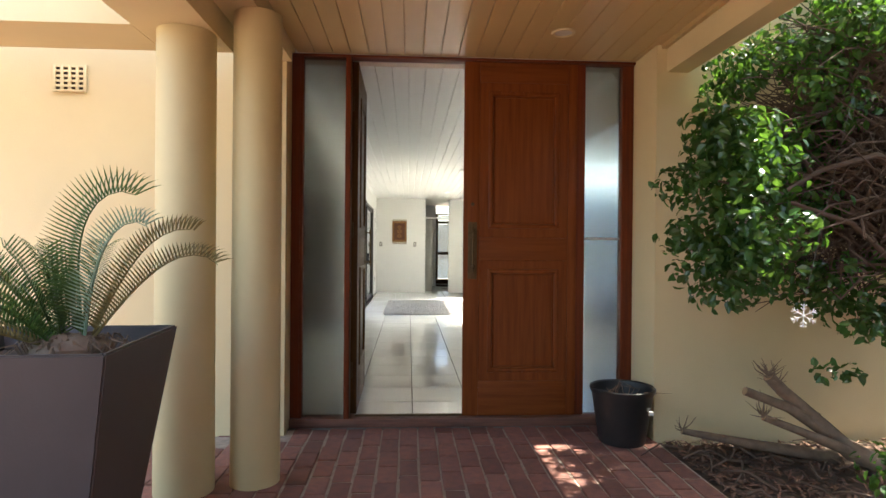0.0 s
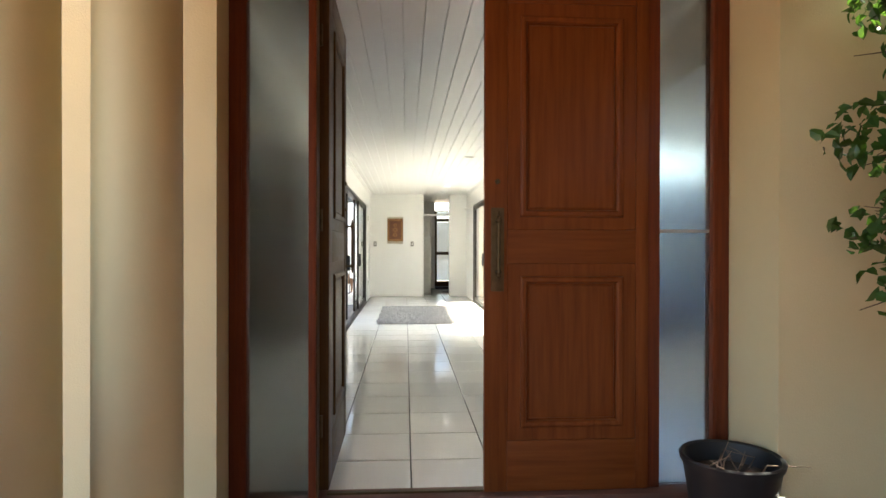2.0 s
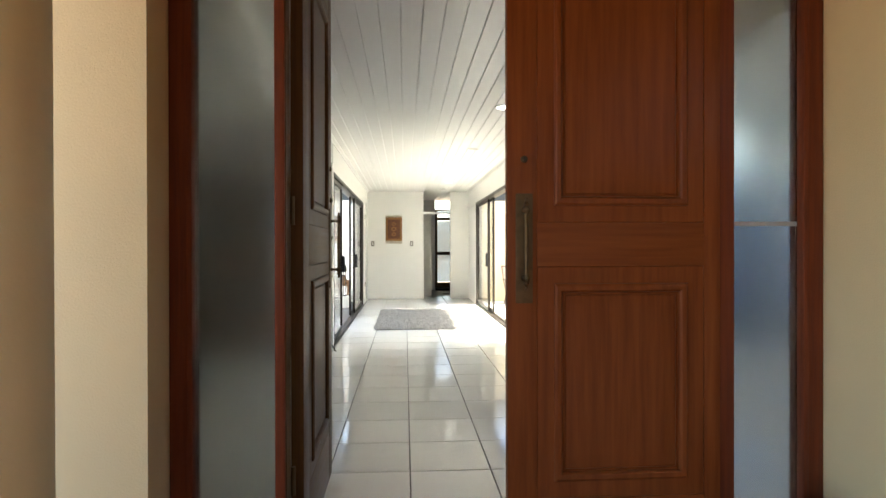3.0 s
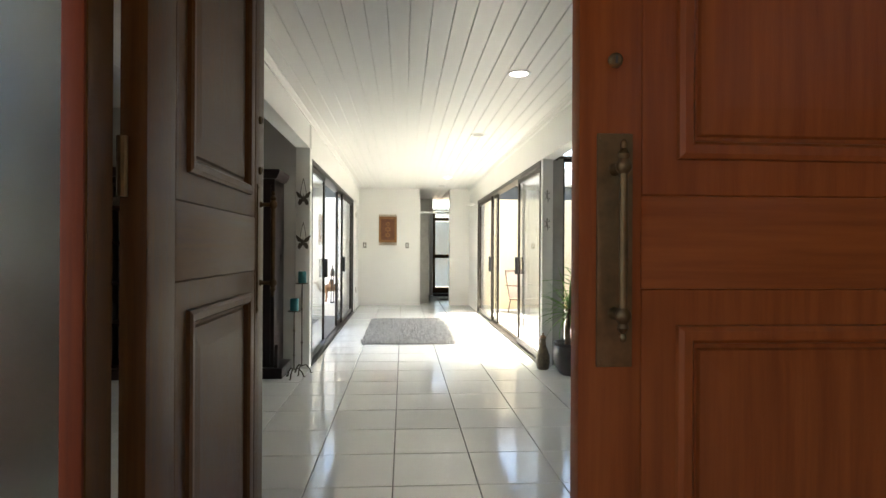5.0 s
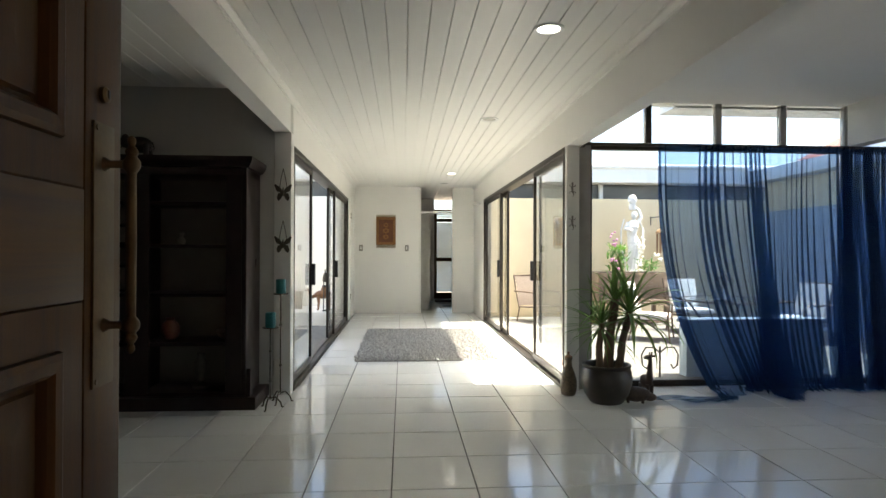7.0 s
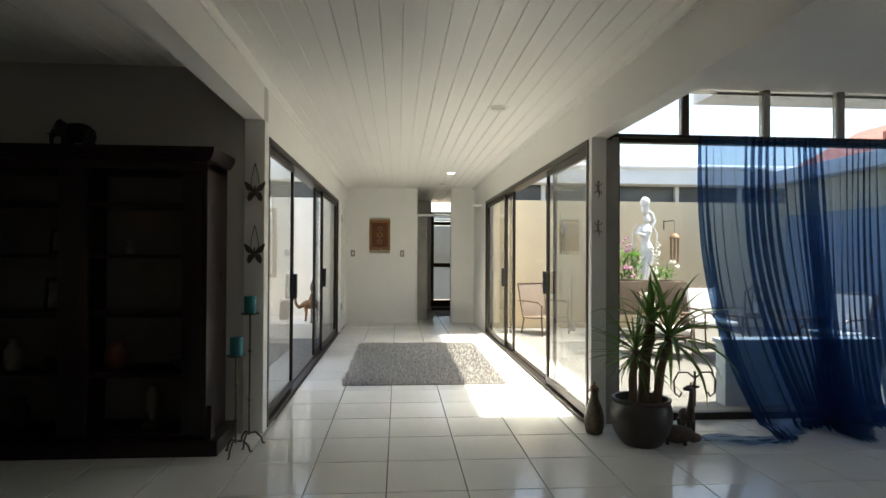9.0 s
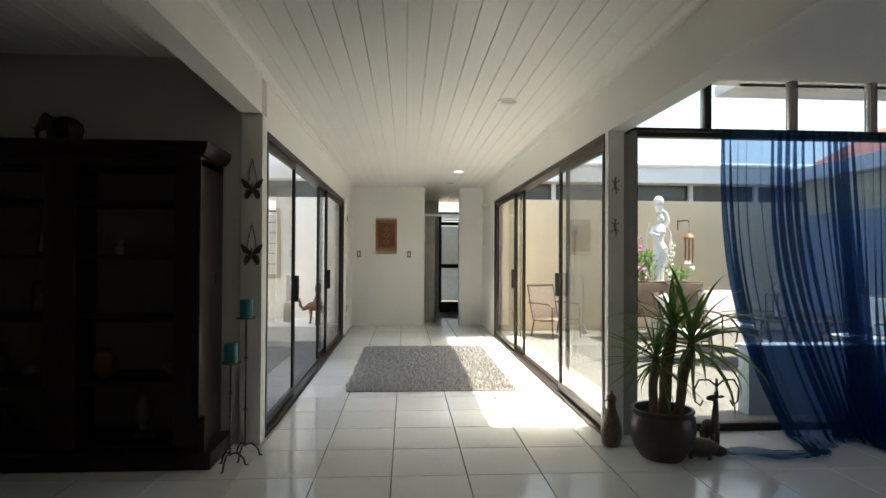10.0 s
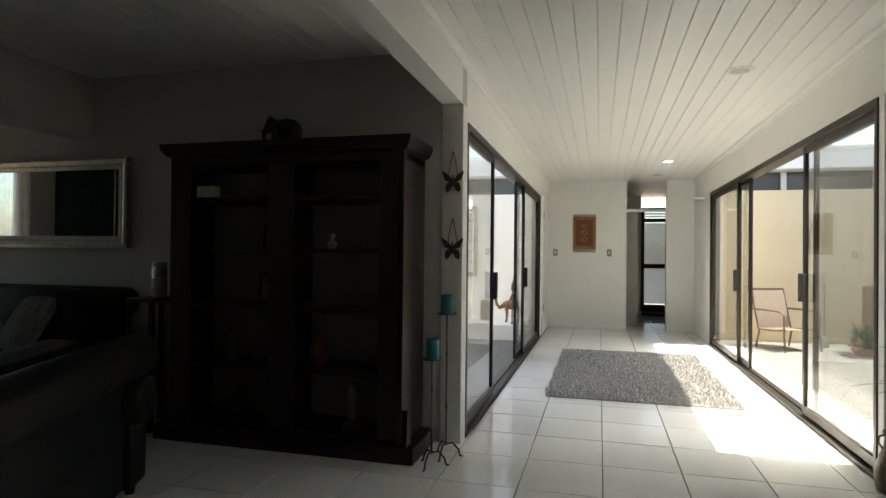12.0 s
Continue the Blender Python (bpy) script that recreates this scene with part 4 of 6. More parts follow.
photo_frame(-2.02, 8.20, 0.858, 0.15, 0.21, 12)
photo_frame(-1.12, 8.20, 0.858, 0.20, 0.26, -18)
photo_frame(-1.95, 8.2, 1.223, 0.24, 0.16, 5)
solid("card_box", B(-0.065, 0.065, -0.03, 0.03, 0, 0.075, bevel=0.002), M_PAPER, "small pale box standing on a bookcase shelf", "box", pose(-2.38, 8.05, 1.543, 0, 0, 8))
VP = [(0.03, 0), (0.045, 0.02), (0.06, 0.08), (0.05, 0.13), (0.022, 0.17), (0.03, 0.20)]
figurine(-1.63, 8.15, 0.491, [(0.03, 0), (0.055, 0.02), (0.07, 0.07), (0.06, 0.12), (0.03, 0.15), (0.035, 0.17)], M_GLAZERED, "round reddish glazed vase on a bookcase shelf", "vase")
figurine(-2.25, 8.15, 0.491, VP, M_ORNAMENT, "pale figurine vase on a bookcase shelf", "vase")
figurine(-2.05, 8.18, 0.491, [(0.04, 0), (0.06, 0.03), (0.05, 0.06), (0.02, 0.075)], M_ORNAMENT, "small pale bowl on a bookcase shelf", "bowl")
figurine(-1.2, 8.15, 0.491, [(0.02, 0), (0.07, 0.03), (0.085, 0.07), (0.08, 0.075)], M_SILVER, "silver bowl on a bookcase shelf", "bowl")
figurine(-1.40, 8.15, 0.121, [(0.06, 0), (0.065, 0.02), (0.02, 0.05), (0.045, 0.12), (0.05, 0.2), (0.025, 0.24), (0.03, 0.27)], M_ORNAMENT, "pale stone figurine on the bottom shelf", "figurine")
figurine(-1.14, 8.15, 0.121, [(0.05, 0), (0.05, 0.012), (0.012, 0.03), (0.010, 0.22), (0.035, 0.24), (0.05, 0.28)], M_SILVER, "tall silver goblet on the bottom shelf", "goblet")
figurine(-2.2, 8.15, 0.121, VP, M_POT, "dark glazed vase on the bottom shelf", "vase")
figurine(-1.9, 8.15, 0.121, [(0.05, 0), (0.07, 0.06), (0.03, 0.16), (0.045, 0.22)], M_SILVER, "metal vase on the bottom shelf", "vase")
figurine(-1.55, 8.15, 1.223, [(0.02, 0), (0.03, 0.03), (0.01, 0.06), (0.02, 0.09)], M_SILVER, "tiny metal ornament on a bookcase shelf")

# carved elephant on top of the bookcase
el = bmesh.new()
blob(el, (0, 0, 0.10), (0.12, 0.06, 0.065), 16, 10, 0.1)
blob(el, (-0.125, 0, 0.125), (0.055, 0.045, 0.05), 14, 9, 0.1)
for x, y in ((-0.075, 0.035), (-0.075, -0.035), (0.08, 0.035), (0.08, -0.035)):
    tube([(x, y, 0.0), (x, y, 0.05), (x, y, 0.10)], [0.026, 0.023, 0.028], 10, el)
tube([(-0.165, 0, 0.12), (-0.195, 0, 0.09), (-0.20, 0, 0.045), (-0.185, 0, 0.015)], [0.022, 0.018, 0.013, 0.009], 9, el)
for s in (-1, 1):
    blob(el, (-0.10, s * 0.055, 0.125), (0.04, 0.009, 0.05), 12, 8)
    tube([(-0.16, s * 0.025, 0.10), (-0.19, s * 0.03, 0.085), (-0.215, s * 0.03, 0.09)], [0.007, 0.006, 0.002], 6, el)
tube([(0.118, 0, 0.12), (0.135, 0, 0.08), (0.13, 0, 0.05)], [0.007, 0.005, 0.003], 6, el)
solid("elephant_figure", el, M_BLACK, "dark carved elephant figure standing on the bookcase", "figurine", pose(-1.84, 8.08, BH + 0.0315) @ Matrix.Diagonal((0.80, 1.0, 0.98, 1.0)), smooth=60)

# butterflies on the wall
def butterfly(z):
    b = thing("butterfly_ornament", "dark metal butterfly hanging by a strap on the wall", "wall ornament", pose(-0.825, 8.368, z), group="wall butterflies")
    for s in (-1, 1):
        up = [(0, 0.0), (s * 0.02, 0.03), (s * 0.066, 0.065), (s * 0.07, 0.05), (s * 0.052, 0.005), (s * 0.012, -0.012)]
        lo = [(0, -0.008), (s * 0.04, -0.012), (s * 0.052, -0.05), (s * 0.04, -0.075), (s * 0.02, -0.06), (s * 0.004, -0.03)]
        part("wing", prism(up, 0.006, "y", -0.006), M_IRON, b)
        part("wing", prism(lo, 0.006, "y", -0.004), M_IRON, b)
        part("strap", tube([(s * 0.03, -0.001, 0.03), (s * 0.02, -0.001, 0.10), (0, -0.001, 0.19)], 0.003, 6), M_IRON, b)
    bd = bmesh.new()
    blob(bd, (0, -0.006, 0.0), (0.007, 0.007, 0.04), 10, 8)
    part("body", bd, M_IRON, b)
    return b


butterfly(1.66)
butterfly(1.235)


def candle_stand(x, y, h, label):
    c = thing("candle_holder", label, "candle holder", pose(x, y, 0, 0, 0, 20), group="floor candle holders")
    part("stem", tube([(0, 0, 0.07), (0, 0, h)], 0.006, 8), M_IRON, c)
    for k in range(3):
        a = 2.09 * k
        part("foot", tube([(0, 0, 0.08), (0.04 * math.cos(a), 0.04 * math.sin(a), 0.085), (0.075 * math.cos(a), 0.075 * math.sin(a), 0.045), (0.085 * math.cos(a), 0.085 * math.sin(a), 0.008), (0.10 * math.cos(a), 0.10 * math.sin(a), 0.007)], 0.006, 8), M_IRON, c)
    for z in (h * 0.35, h * 0.72):
        kb = bmesh.new()
        blob(kb, (0, 0, z), (0.013, 0.013, 0.011), 10, 7)
        part("knob", kb, M_IRON, c)
    part("dish", lathe([(0.006, h - 0.004), (0.055, h), (0.060, h + 0.008), (0.056, h + 0.009), (0.050, h + 0.005)], 24), M_IRON, c)
    solid("candle", lathe([(0.036, 0), (0.038, 0.01), (0.038, 0.105), (0.034, 0.112), (0.012, 0.108)], 24), M_TEAL, "thick teal pillar candle on an iron holder", "candle", pose(x, y, h + 0.0055), group="teal candles")


candle_stand(-0.83, 7.95, 0.60, "short wrought iron floor candle holder")
candle_stand(-0.79, 8.12, 0.84, "tall wrought iron floor candle holder")

# mirror, sofa, cushions
mi = thing("wall_mirror", "wide mirror in a silver frame on the grey wall", "mirror")
part("frame", frame_ring(-5.39, -3.29, 1.215, 1.89, [(0, 8.3790), (0, 8.3350), (0.02, 8.3300), (0.05, 8.3450), (0.06, 8.3400), (0.085, 8.3550)]), M_SILVER, mi, smooth=None)
part("glass", B(-5.30, -3.38, 8.3480, 8.3535, 1.305, 1.80), M_MIRROR, mi)
# its own bevelled edge strip
part("bevel_strip", B(-3.415, -3.40, 8.3465, 8.3478, 1.31, 1.795), M_SILVER, mi)


def sofa(m, length, label, top):
    s = thing("sofa", label, "sofa", m)
    part("base", B(0.02, length - 0.02, 0.05, 0.885, 0.06, 0.34, bevel=0.03), M_LEATHER, s)
    part("back", B(0.06, length - 0.06, 0.70, 0.885, 0.30, top - 0.10, bevel=0.03), M_LEATHER, s)
    roll = tube([(x, 0.88, top - 0.105) for x in (0.02, 0.035, 0.07, length - 0.07, length - 0.035, length - 0.02)], [0.05, 0.09, 0.108, 0.108, 0.09, 0.05], 22)
    part("back_roll", roll, M_LEATHER, s, "padded rolled top of the sofa back")
    for x0 in (0.0, length - 0.25):
        part("armrest", B(x0 + 0.02, x0 + 0.23, 0.03, 0.92, 0.06, 0.46, bevel=0.03), M_LEATHER, s)
        part("arm_roll", tube([(x0 + 0.125, y, 0.47) for y in (-0.005, 0.015, 0.05, 0.92, 0.95, 0.965)], [0.07, 0.115, 0.135, 0.135, 0.115, 0.07], 20), M_LEATHER, s)
    n = max(1, round((length - 0.5) / 0.65))
    wd = (length - 0.5) / n
    for k in range(n):
        a = 0.25 + k * wd
        part("seat_cushion", B(a + 0.005, a + wd - 0.005, 0.04, 0.72, 0.34, 0.48, bevel=0.05), M_LEATHER, s)
        part("back_cushion", B(a + 0.005, a + wd - 0.005, 0.52, 0.75, 0.46, top + 0.01, bevel=0.09), M_LEATHER, s)
    for x, y in ((0.08, 0.12), (length - 0.08, 0.12), (0.08, 0.86), (length - 0.08, 0.86)):
        part("foot", lathe([(0.022, 0), (0.03, 0.06)], 12, (x, y, 0)), M_DARKWOOD, s)
    return s


sofa(pose(-5.15, 7.42, 0), 1.98, "dark leather sofa with rolled back against the grey wall", 0.93)
sofa(pose(-2.98, 6.925, 0, 0, 0, -68), 1.92, "dark leather sofa with its rolled back turned to the corridor", 0.79)
hg_ = thing("wall_hanging", "dark teal cloth hanging on the sitting room wall", "wall hanging")
part("cloth", B(-6.198, -6.18, 5.42, 6.36, 0.9, 2.3, bevel=0.004), M_TEALCLOTH, hg_)
part("rod", tube([(-6.17, 5.36, 2.32), (-6.17, 6.42, 2.32)], 0.012, 8), M_BRONZE, hg_)
for x, y, z, rz, rx in ((-4.12, 7.98, 0.72, 15, -25), (-3.66, 7.88, 0.70, -22, -30)):
    n = 12
    cu2 = bmesh.new()
    grid = [[[None, None] for _ in range(n + 1)] for _ in range(n + 1)]
    for i in range(n + 1):
        for j in range(n + 1):
            a, b = -1 + 2 * i / n, -1 + 2 * j / n
            t = 0.075 * max(0, (1 - a ** 4)) ** 0.6 * max(0, (1 - b ** 4)) ** 0.6
            pin = 1 - 0.06 * (a * a * b * b)
            for k, sg in ((0, -1), (1, 1)):
                edge = i in (0, n) or j in (0, n)
                grid[i][j][k] = grid[i][j][0] if (k and edge) else cu2.verts.new((0.21 * a * pin, sg * t, 0.21 * b * pin))
    for i in range(n):
        for j in range(n):
            for k in (0, 1):
                cu2.faces.new((grid[i][j][k], grid[i + 1][j][k], grid[i + 1][j + 1][k], grid[i][j + 1][k]))
    solid("cushion", cu2, M_CUSHION, "grey striped scatter cushion leaning on the sofa", "cushion", pose(x, y, z, rx, 0, rz), group="sofa cushions", smooth=60)
jar = thing("glass_jar_lamp", "tall ribbed chrome jar on a dark side table", "jar", pose(-2.85, 8.17, 0.88))
part("body", lathe([(0.04, 0), (0.05, 0.02), (0.05, 0.06), (0.046, 0.065), (0.05, 0.07), (0.05, 0.12), (0.046, 0.125), (0.05, 0.13), (0.05, 0.19), (0.04, 0.21)], 20), M_SILVER, jar)
part("lid", lathe([(0.045, 0.211), (0.05, 0.22), (0.045, 0.24), (0.01, 0.245)], 20), M_SILVER, jar)
st = thing("side_table", "small dark wooden side table beside the bookcase", "side table", pose(-2.85, 8.17, 0))
part("tabletop", B(-0.13, 0.09, -0.17, 0.17, 0.855, 0.88, bevel=0.005), M_DARKWOOD, st)
for x in (-0.11, 0.07):
    for y in (-0.15, 0.15):
        part("leg", B(x - 0.015, x + 0.015, y - 0.015, y + 0.015, 0, 0.854, bevel=0.003), M_DARKWOOD, st)

# ---- corridor rug ----
rg = thing("rug", "grey shaggy rug lying on white tiles", "rug")
RX0, RX1, RY0, RY1 = -0.355, 1.175, 9.80, 12.30
part("backing", B(RX0, RX1, RY0, RY1, 0.001, 0.014, bevel=0.004), M_RUGBASE, rg)
rr = random.Random(3)
vs, fs = [], []
for k in range(46000):
    x, y = rr.uniform(RX0 - 0.004, RX1 + 0.004), rr.uniform(RY0 - 0.004, RY1 + 0.004)
    h, a = rr.uniform(0.022, 0.042), rr.uniform(0, 6.283)
    lx, ly, wd = rr.gauss(0, 0.011), rr.gauss(0, 0.011), rr.uniform(0.003, 0.0055)
    ca, sa = math.cos(a) * wd, math.sin(a) * wd
    i = len(vs)
    vs += [(x - ca, y - sa, 0.010), (x + ca, y + sa, 0.010), (x + lx + ca * 0.5, y + ly + sa * 0.5, h), (x + lx - ca * 0.5, y + ly - sa * 0.5, h)]
    fs.append((i, i + 1, i + 2, i + 3))
me = bpy.data.meshes.new("pile")
me.from_pydata(vs, [], fs)
me.materials.append(M_RUG)
pile = new("pile", me)
pile.parent = rg
tagged(pile, kind="stuff")


# ---- plants ----
def blade(bm, base, heading, length, width, rise, droop, seg=7, fold=0.25, twist=0.0):
    """A sword leaf: it leaves base at an angle of rise, and bends down by droop along its length."""
    d = Vector((math.cos(heading), math.sin(heading), 0))
    side = Vector((-math.sin(heading), math.cos(heading), 0))
    p = Vector(base)
    ang = rise
    rows = []
    for k in range(seg + 1):
        t = k / seg
        wd = width * (0.55 + 0.45 * min(1, t * 4)) * (1 - t ** 2.4) + 0.0006
        up = Vector((-math.sin(ang) * d.x, -math.sin(ang) * d.y, math.cos(ang)))
        s2 = side * math.cos(twist * t) + up * math.sin(twist * t)
        rows.append((bm.verts.new(p - s2 * wd / 2 + up * wd * fold), bm.verts.new(p), bm.verts.new(p + s2 * wd / 2 + up * wd * fold)))
        p = p + (d * math.cos(ang) + Vector((0, 0, 1)) * math.sin(ang)) * (length / seg)
        ang -= droop / seg * (0.4 + 1.2 * t)
    for a, b in zip(rows, rows[1:]):
        bm.faces.new((a[0], a[1], b[1], b[0]))
        bm.faces.new((a[1], a[2], b[2], b[1]))


def yucca(m):
    y = thing("yucca", "yucca plant with three bare trunks and sword-shaped leaves", "houseplant", m)
    r = random.Random(21)
    # trunk foot, trunk head, height, radius, leaves, leaf length, leaf width, rise, droop
    stems = [((-0.065, 0.0), (-0.045, -0.01), 0.36, 0.026, 64, 0.40, (0.011, 0.018), (-0.6, 1.15), (0.1, 0.7)),
             ((0.012, 0.03), (0.075, 0.03), 0.55, 0.036, 9, 0.32, (0.035, 0.055), (0.75, 1.45), (0.1, 0.5)),
             ((0.075, -0.025), (0.175, -0.02), 0.45, 0.028, 34, 0.56, (0.026, 0.042), (-0.35, 1.15), (0.7, 1.9))]
    for (x0, y0), (x1, y1), h, rad, n, ln, wd, rise, droop in stems:
        pts = [(x0 + (x1 - x0) * t + 0.006 * math.sin(9 * t), y0 + (y1 - y0) * t, -0.03 + (h + 0.03) * t) for t in [k / 8 for k in range(9)]]
        part("trunk", tube(pts, [rad * (1.12 - 0.2 * k / 8 + 0.05 * math.sin(k * 2.3)) for k in range(9)], 12), M_BARK, y)
        for k in range(n):
            q = k / n
            lf = bmesh.new()
            blade(lf, (x1, y1, h - 0.05 + 0.055 * q), k * 2.399 + r.uniform(-0.3, 0.3), ln * r.uniform(0.72, 1.15), r.uniform(*wd), rise[0] + (rise[1] - rise[0]) * q + r.uniform(-0.15, 0.15), droop[1] + (droop[0] - droop[1]) * q * r.uniform(0.6, 1.0), twist=r.uniform(-0.5, 0.5))
            part("leaf", lf, M_YUCCA, y, smooth=50)
    return y


PX, PY = 1.752, 8.02
pt = thing("plant_pot", "round dark glazed pot standing on white tiles", "plant pot", pose(PX, PY, 0) @ Matrix.Diagonal((0.92, 0.92, 0.94, 1.0)))
part("body", lathe([(0.130, 0.000), (0.141, 0.009), (0.186, 0.076), (0.212, 0.162), (0.215, 0.216), (0.203, 0.275), (0.194, 0.289), (0.201, 0.300), (0.206, 0.313), (0.199, 0.321), (0.181, 0.318), (0.176, 0.283), (0.179, 0.238)], 48), M_POT, pt)
part("soil", lathe([(0.177, 0.265), (0.113, 0.272), (0.000, 0.276)], 32), M_SOIL, pt)
yucca(pose(PX, PY, 0.258))

vase = thing("bottle_vase", "tall brown mosaic bottle vase with a stopper on the floor", "vase", pose(1.515, 8.25, 0))
part("body", lathe([(0.045, 0), (0.058, 0.01), (0.068, 0.07), (0.066, 0.13), (0.048, 0.19), (0.030, 0.235), (0.026, 0.28), (0.030, 0.30), (0.034, 0.308)], 32), M_VASE, vase)
stp = part("stopper", lathe([(0.028, 0.309), (0.031, 0.318), (0.014, 0.332), (0.006, 0.338), (0.011, 0.35), (0.002, 0.358)], 20), M_CARVED, vase)
part("handle", tube([(-0.030, 0, 0.295), (-0.050, 0, 0.285), (-0.052, 0, 0.255), (-0.034, 0, 0.225)], 0.005, 8), M_CARVED, vase)

# small wooden animals by the window
gi = bmesh.new()
blob(gi, (0, 0, 0.12), (0.065, 0.035, 0.055), 14, 9, 0.1)
tube([(0.03, 0, 0.13), (0.04, 0, 0.20), (0.045, 0, 0.27), (0.045, 0, 0.31)], [0.034, 0.022, 0.017, 0.015], 10, gi)
tube([(0.05, 0, 0.325), (0.02, 0, 0.318), (-0.02, 0, 0.305)], [0.018, 0.022, 0.012], 10, gi)
for s in (-1, 1):
    blob(gi, (0.055, s * 0.035, 0.33), (0.012, 0.028, 0.010), 10, 7)
    tube([(0.05, s * 0.01, 0.33), (0.05, s * 0.012, 0.365)], [0.005, 0.007], 8, gi)
for x, y in ((-0.045, 0.02), (-0.045, -0.02), (0.04, 0.02), (0.04, -0.02)):
    tube([(x, y, 0.0), (x, y, 0.10)], [0.013, 0.016], 8, gi)
solid("giraffe_figure", gi, M_FIGBROWN, "brown carved giraffe figure on the floor", "figurine", pose(2.15, 8.20, 0, 0, 0, -70), smooth=60)
hg = bmesh.new()
blob(hg, (0, 0, 0.075), (0.15, 0.075, 0.07), 18, 10, 0.08)
blob(hg, (0.14, 0, 0.055), (0.06, 0.04, 0.04), 12, 8, 0.1)
tube([(-0.10, 0, 0.11), (-0.13, 0, 0.17), (-0.12, 0, 0.20)], [0.03, 0.018, 0.012], 9, hg)
blob(hg, (-0.105, 0, 0.205), (0.03, 0.018, 0.018), 10, 7)
for x in (-0.06, 0.07):
    for y in (-0.04, 0.04):
        tube([(x, y, 0), (x, y, 0.05)], 0.014, 8, hg)
solid("duck_figure", hg, M_FIGBROWN, "rounded brown wooden duck figure on the floor", "figurine", pose(1.97, 8.00, 0, 0, 0, -15) @ Matrix.Scale(0.84, 4), smooth=60)
sd = thing("scroll_stand", "black wrought iron scroll stand outside the window", "plant stand", pose(2.60, 8.95, ZK))
part("stem", tube([(0, 0, 0), (0, 0, 0.44)], 0.010, 8), M_IRON, sd)
for s in (-1, 1):
    part("scroll", tube([(0, 0, 0.38), (s * 0.06, 0, 0.43), (s * 0.14, 0, 0.43), (s * 0.18, 0, 0.36), (s * 0.17, 0, 0.26), (s * 0.13, 0, 0.23), (s * 0.11, 0, 0.27)], 0.008, 8), M_IRON, sd)
for k in range(3):
    a = 2.1 * k + 0.4
    part("foot", tube([(0, 0, 0.05), (0.09 * math.cos(a), 0.09 * math.sin(a), 0.008)], 0.008, 6), M_IRON, sd)


def gecko(z):
    g = bmesh.new()
    tube([(0, 0, -0.075), (0.012, 0, -0.045), (0.0, 0, -0.02), (-0.004, 0, 0.02), (0.0, 0, 0.05), (0, 0, 0.07)], [0.002, 0.006, 0.010, 0.012, 0.008, 0.005], 8, g)
    blob(g, (0, 0, 0.062), (0.011, 0.008, 0.016), 10, 7)
    for s in (-1, 1):
        for zz, dz in ((0.03, 0.022), (-0.015, -0.022)):
            tube([(0, 0, zz), (s * 0.025, 0, zz + dz * 0.3), (s * 0.032, 0, zz + dz)], [0.005, 0.004, 0.005], 6, g)
    solid("gecko_ornament", g, M_SWITCH, "grey metal gecko ornament on the white door casing", "wall ornament", pose(1.575, 8.349, z) @ Matrix.Scale(0.82, 4), group="gecko ornaments", smooth=60)


gecko(1.70)
gecko(1.42)

# ---- courtyard things ----
def face_sling(bm, pts, w, t=0.006):
    """A strip of cloth w wide along y-z points."""
    rows = []
    for y, z in pts:
        rows.append([bm.verts.new((-w / 2, y, z)), bm.verts.new((w / 2, y, z)), bm.verts.new((w / 2, y, z - t)), bm.verts.new((-w / 2, y, z - t))])
    for a, b in zip(rows, rows[1:]):
        for i in range(4):
            bm.faces.new((a[i], a[(i + 1) % 4], b[(i + 1) % 4], b[i]))
    bm.faces.new(rows[0])
    bm.faces.new(list(reversed(rows[-1])))
    return bm


def sling_chair(m, label, cushion=False):
    c = thing("garden_chair", label, "chair", m, group="courtyard chairs")
    part("seat", face_sling(bmesh.new(), [(-0.24, 0.43), (-0.1, 0.415), (0.1, 0.40), (0.22, 0.40)], 0.48), M_SLING, c)
    part("backrest", face_sling(bmesh.new(), [(0.23, 0.42), (0.27, 0.60), (0.32, 0.80), (0.36, 0.92)], 0.48), M_SLING, c)
    for s in (-1, 1):
        x = s * 0.255
        part("side_rail", tube([(x, -0.25, 0.43), (x, 0.0, 0.405), (x, 0.22, 0.40), (x, 0.28, 0.60), (x, 0.365, 0.93)], 0.013, 8), M_CHAIRFRAME, c)
        part("armrest", tube([(x * 1.08, 0.32, 0.66), (x * 1.12, 0.1, 0.665), (x * 1.12, -0.18, 0.66), (x * 1.1, -0.25, 0.62), (x * 1.08, -0.24, 0.43)], 0.013, 8), M_CHAIRFRAME, c)
        part("leg", tube([(x * 1.08, -0.24, 0.45), (x * 1.1, -0.28, 0.0)], 0.012, 8), M_CHAIRFRAME, c)
        part("leg", tube([(x, 0.20, 0.40), (x * 1.04, 0.30, 0.0)], 0.012, 8), M_CHAIRFRAME, c)
    part("crossbar", tube([(-0.255, 0.365, 0.93), (0.255, 0.365, 0.93)], 0.013, 8), M_CHAIRFRAME, c)
    if cushion:
        cc = c.matrix_basis
        solid("chair_cushion", B(-0.23, 0.23, -0.24, 0.22, 0.435, 0.505, bevel=0.03), M_WCUSH, "white seat cushion on a courtyard chair", "cushion", cc.copy(), group="courtyard cushions")
        solid("chair_cushion", B(-0.22, 0.22, 0.0, 0.075, 0.0, 0.44, bevel=0.03), M_WCUSH, "white back cushion on a courtyard chair", "cushion", cc @ pose(0, 0.155, 0.507, -13), group="courtyard cushions")
    return c


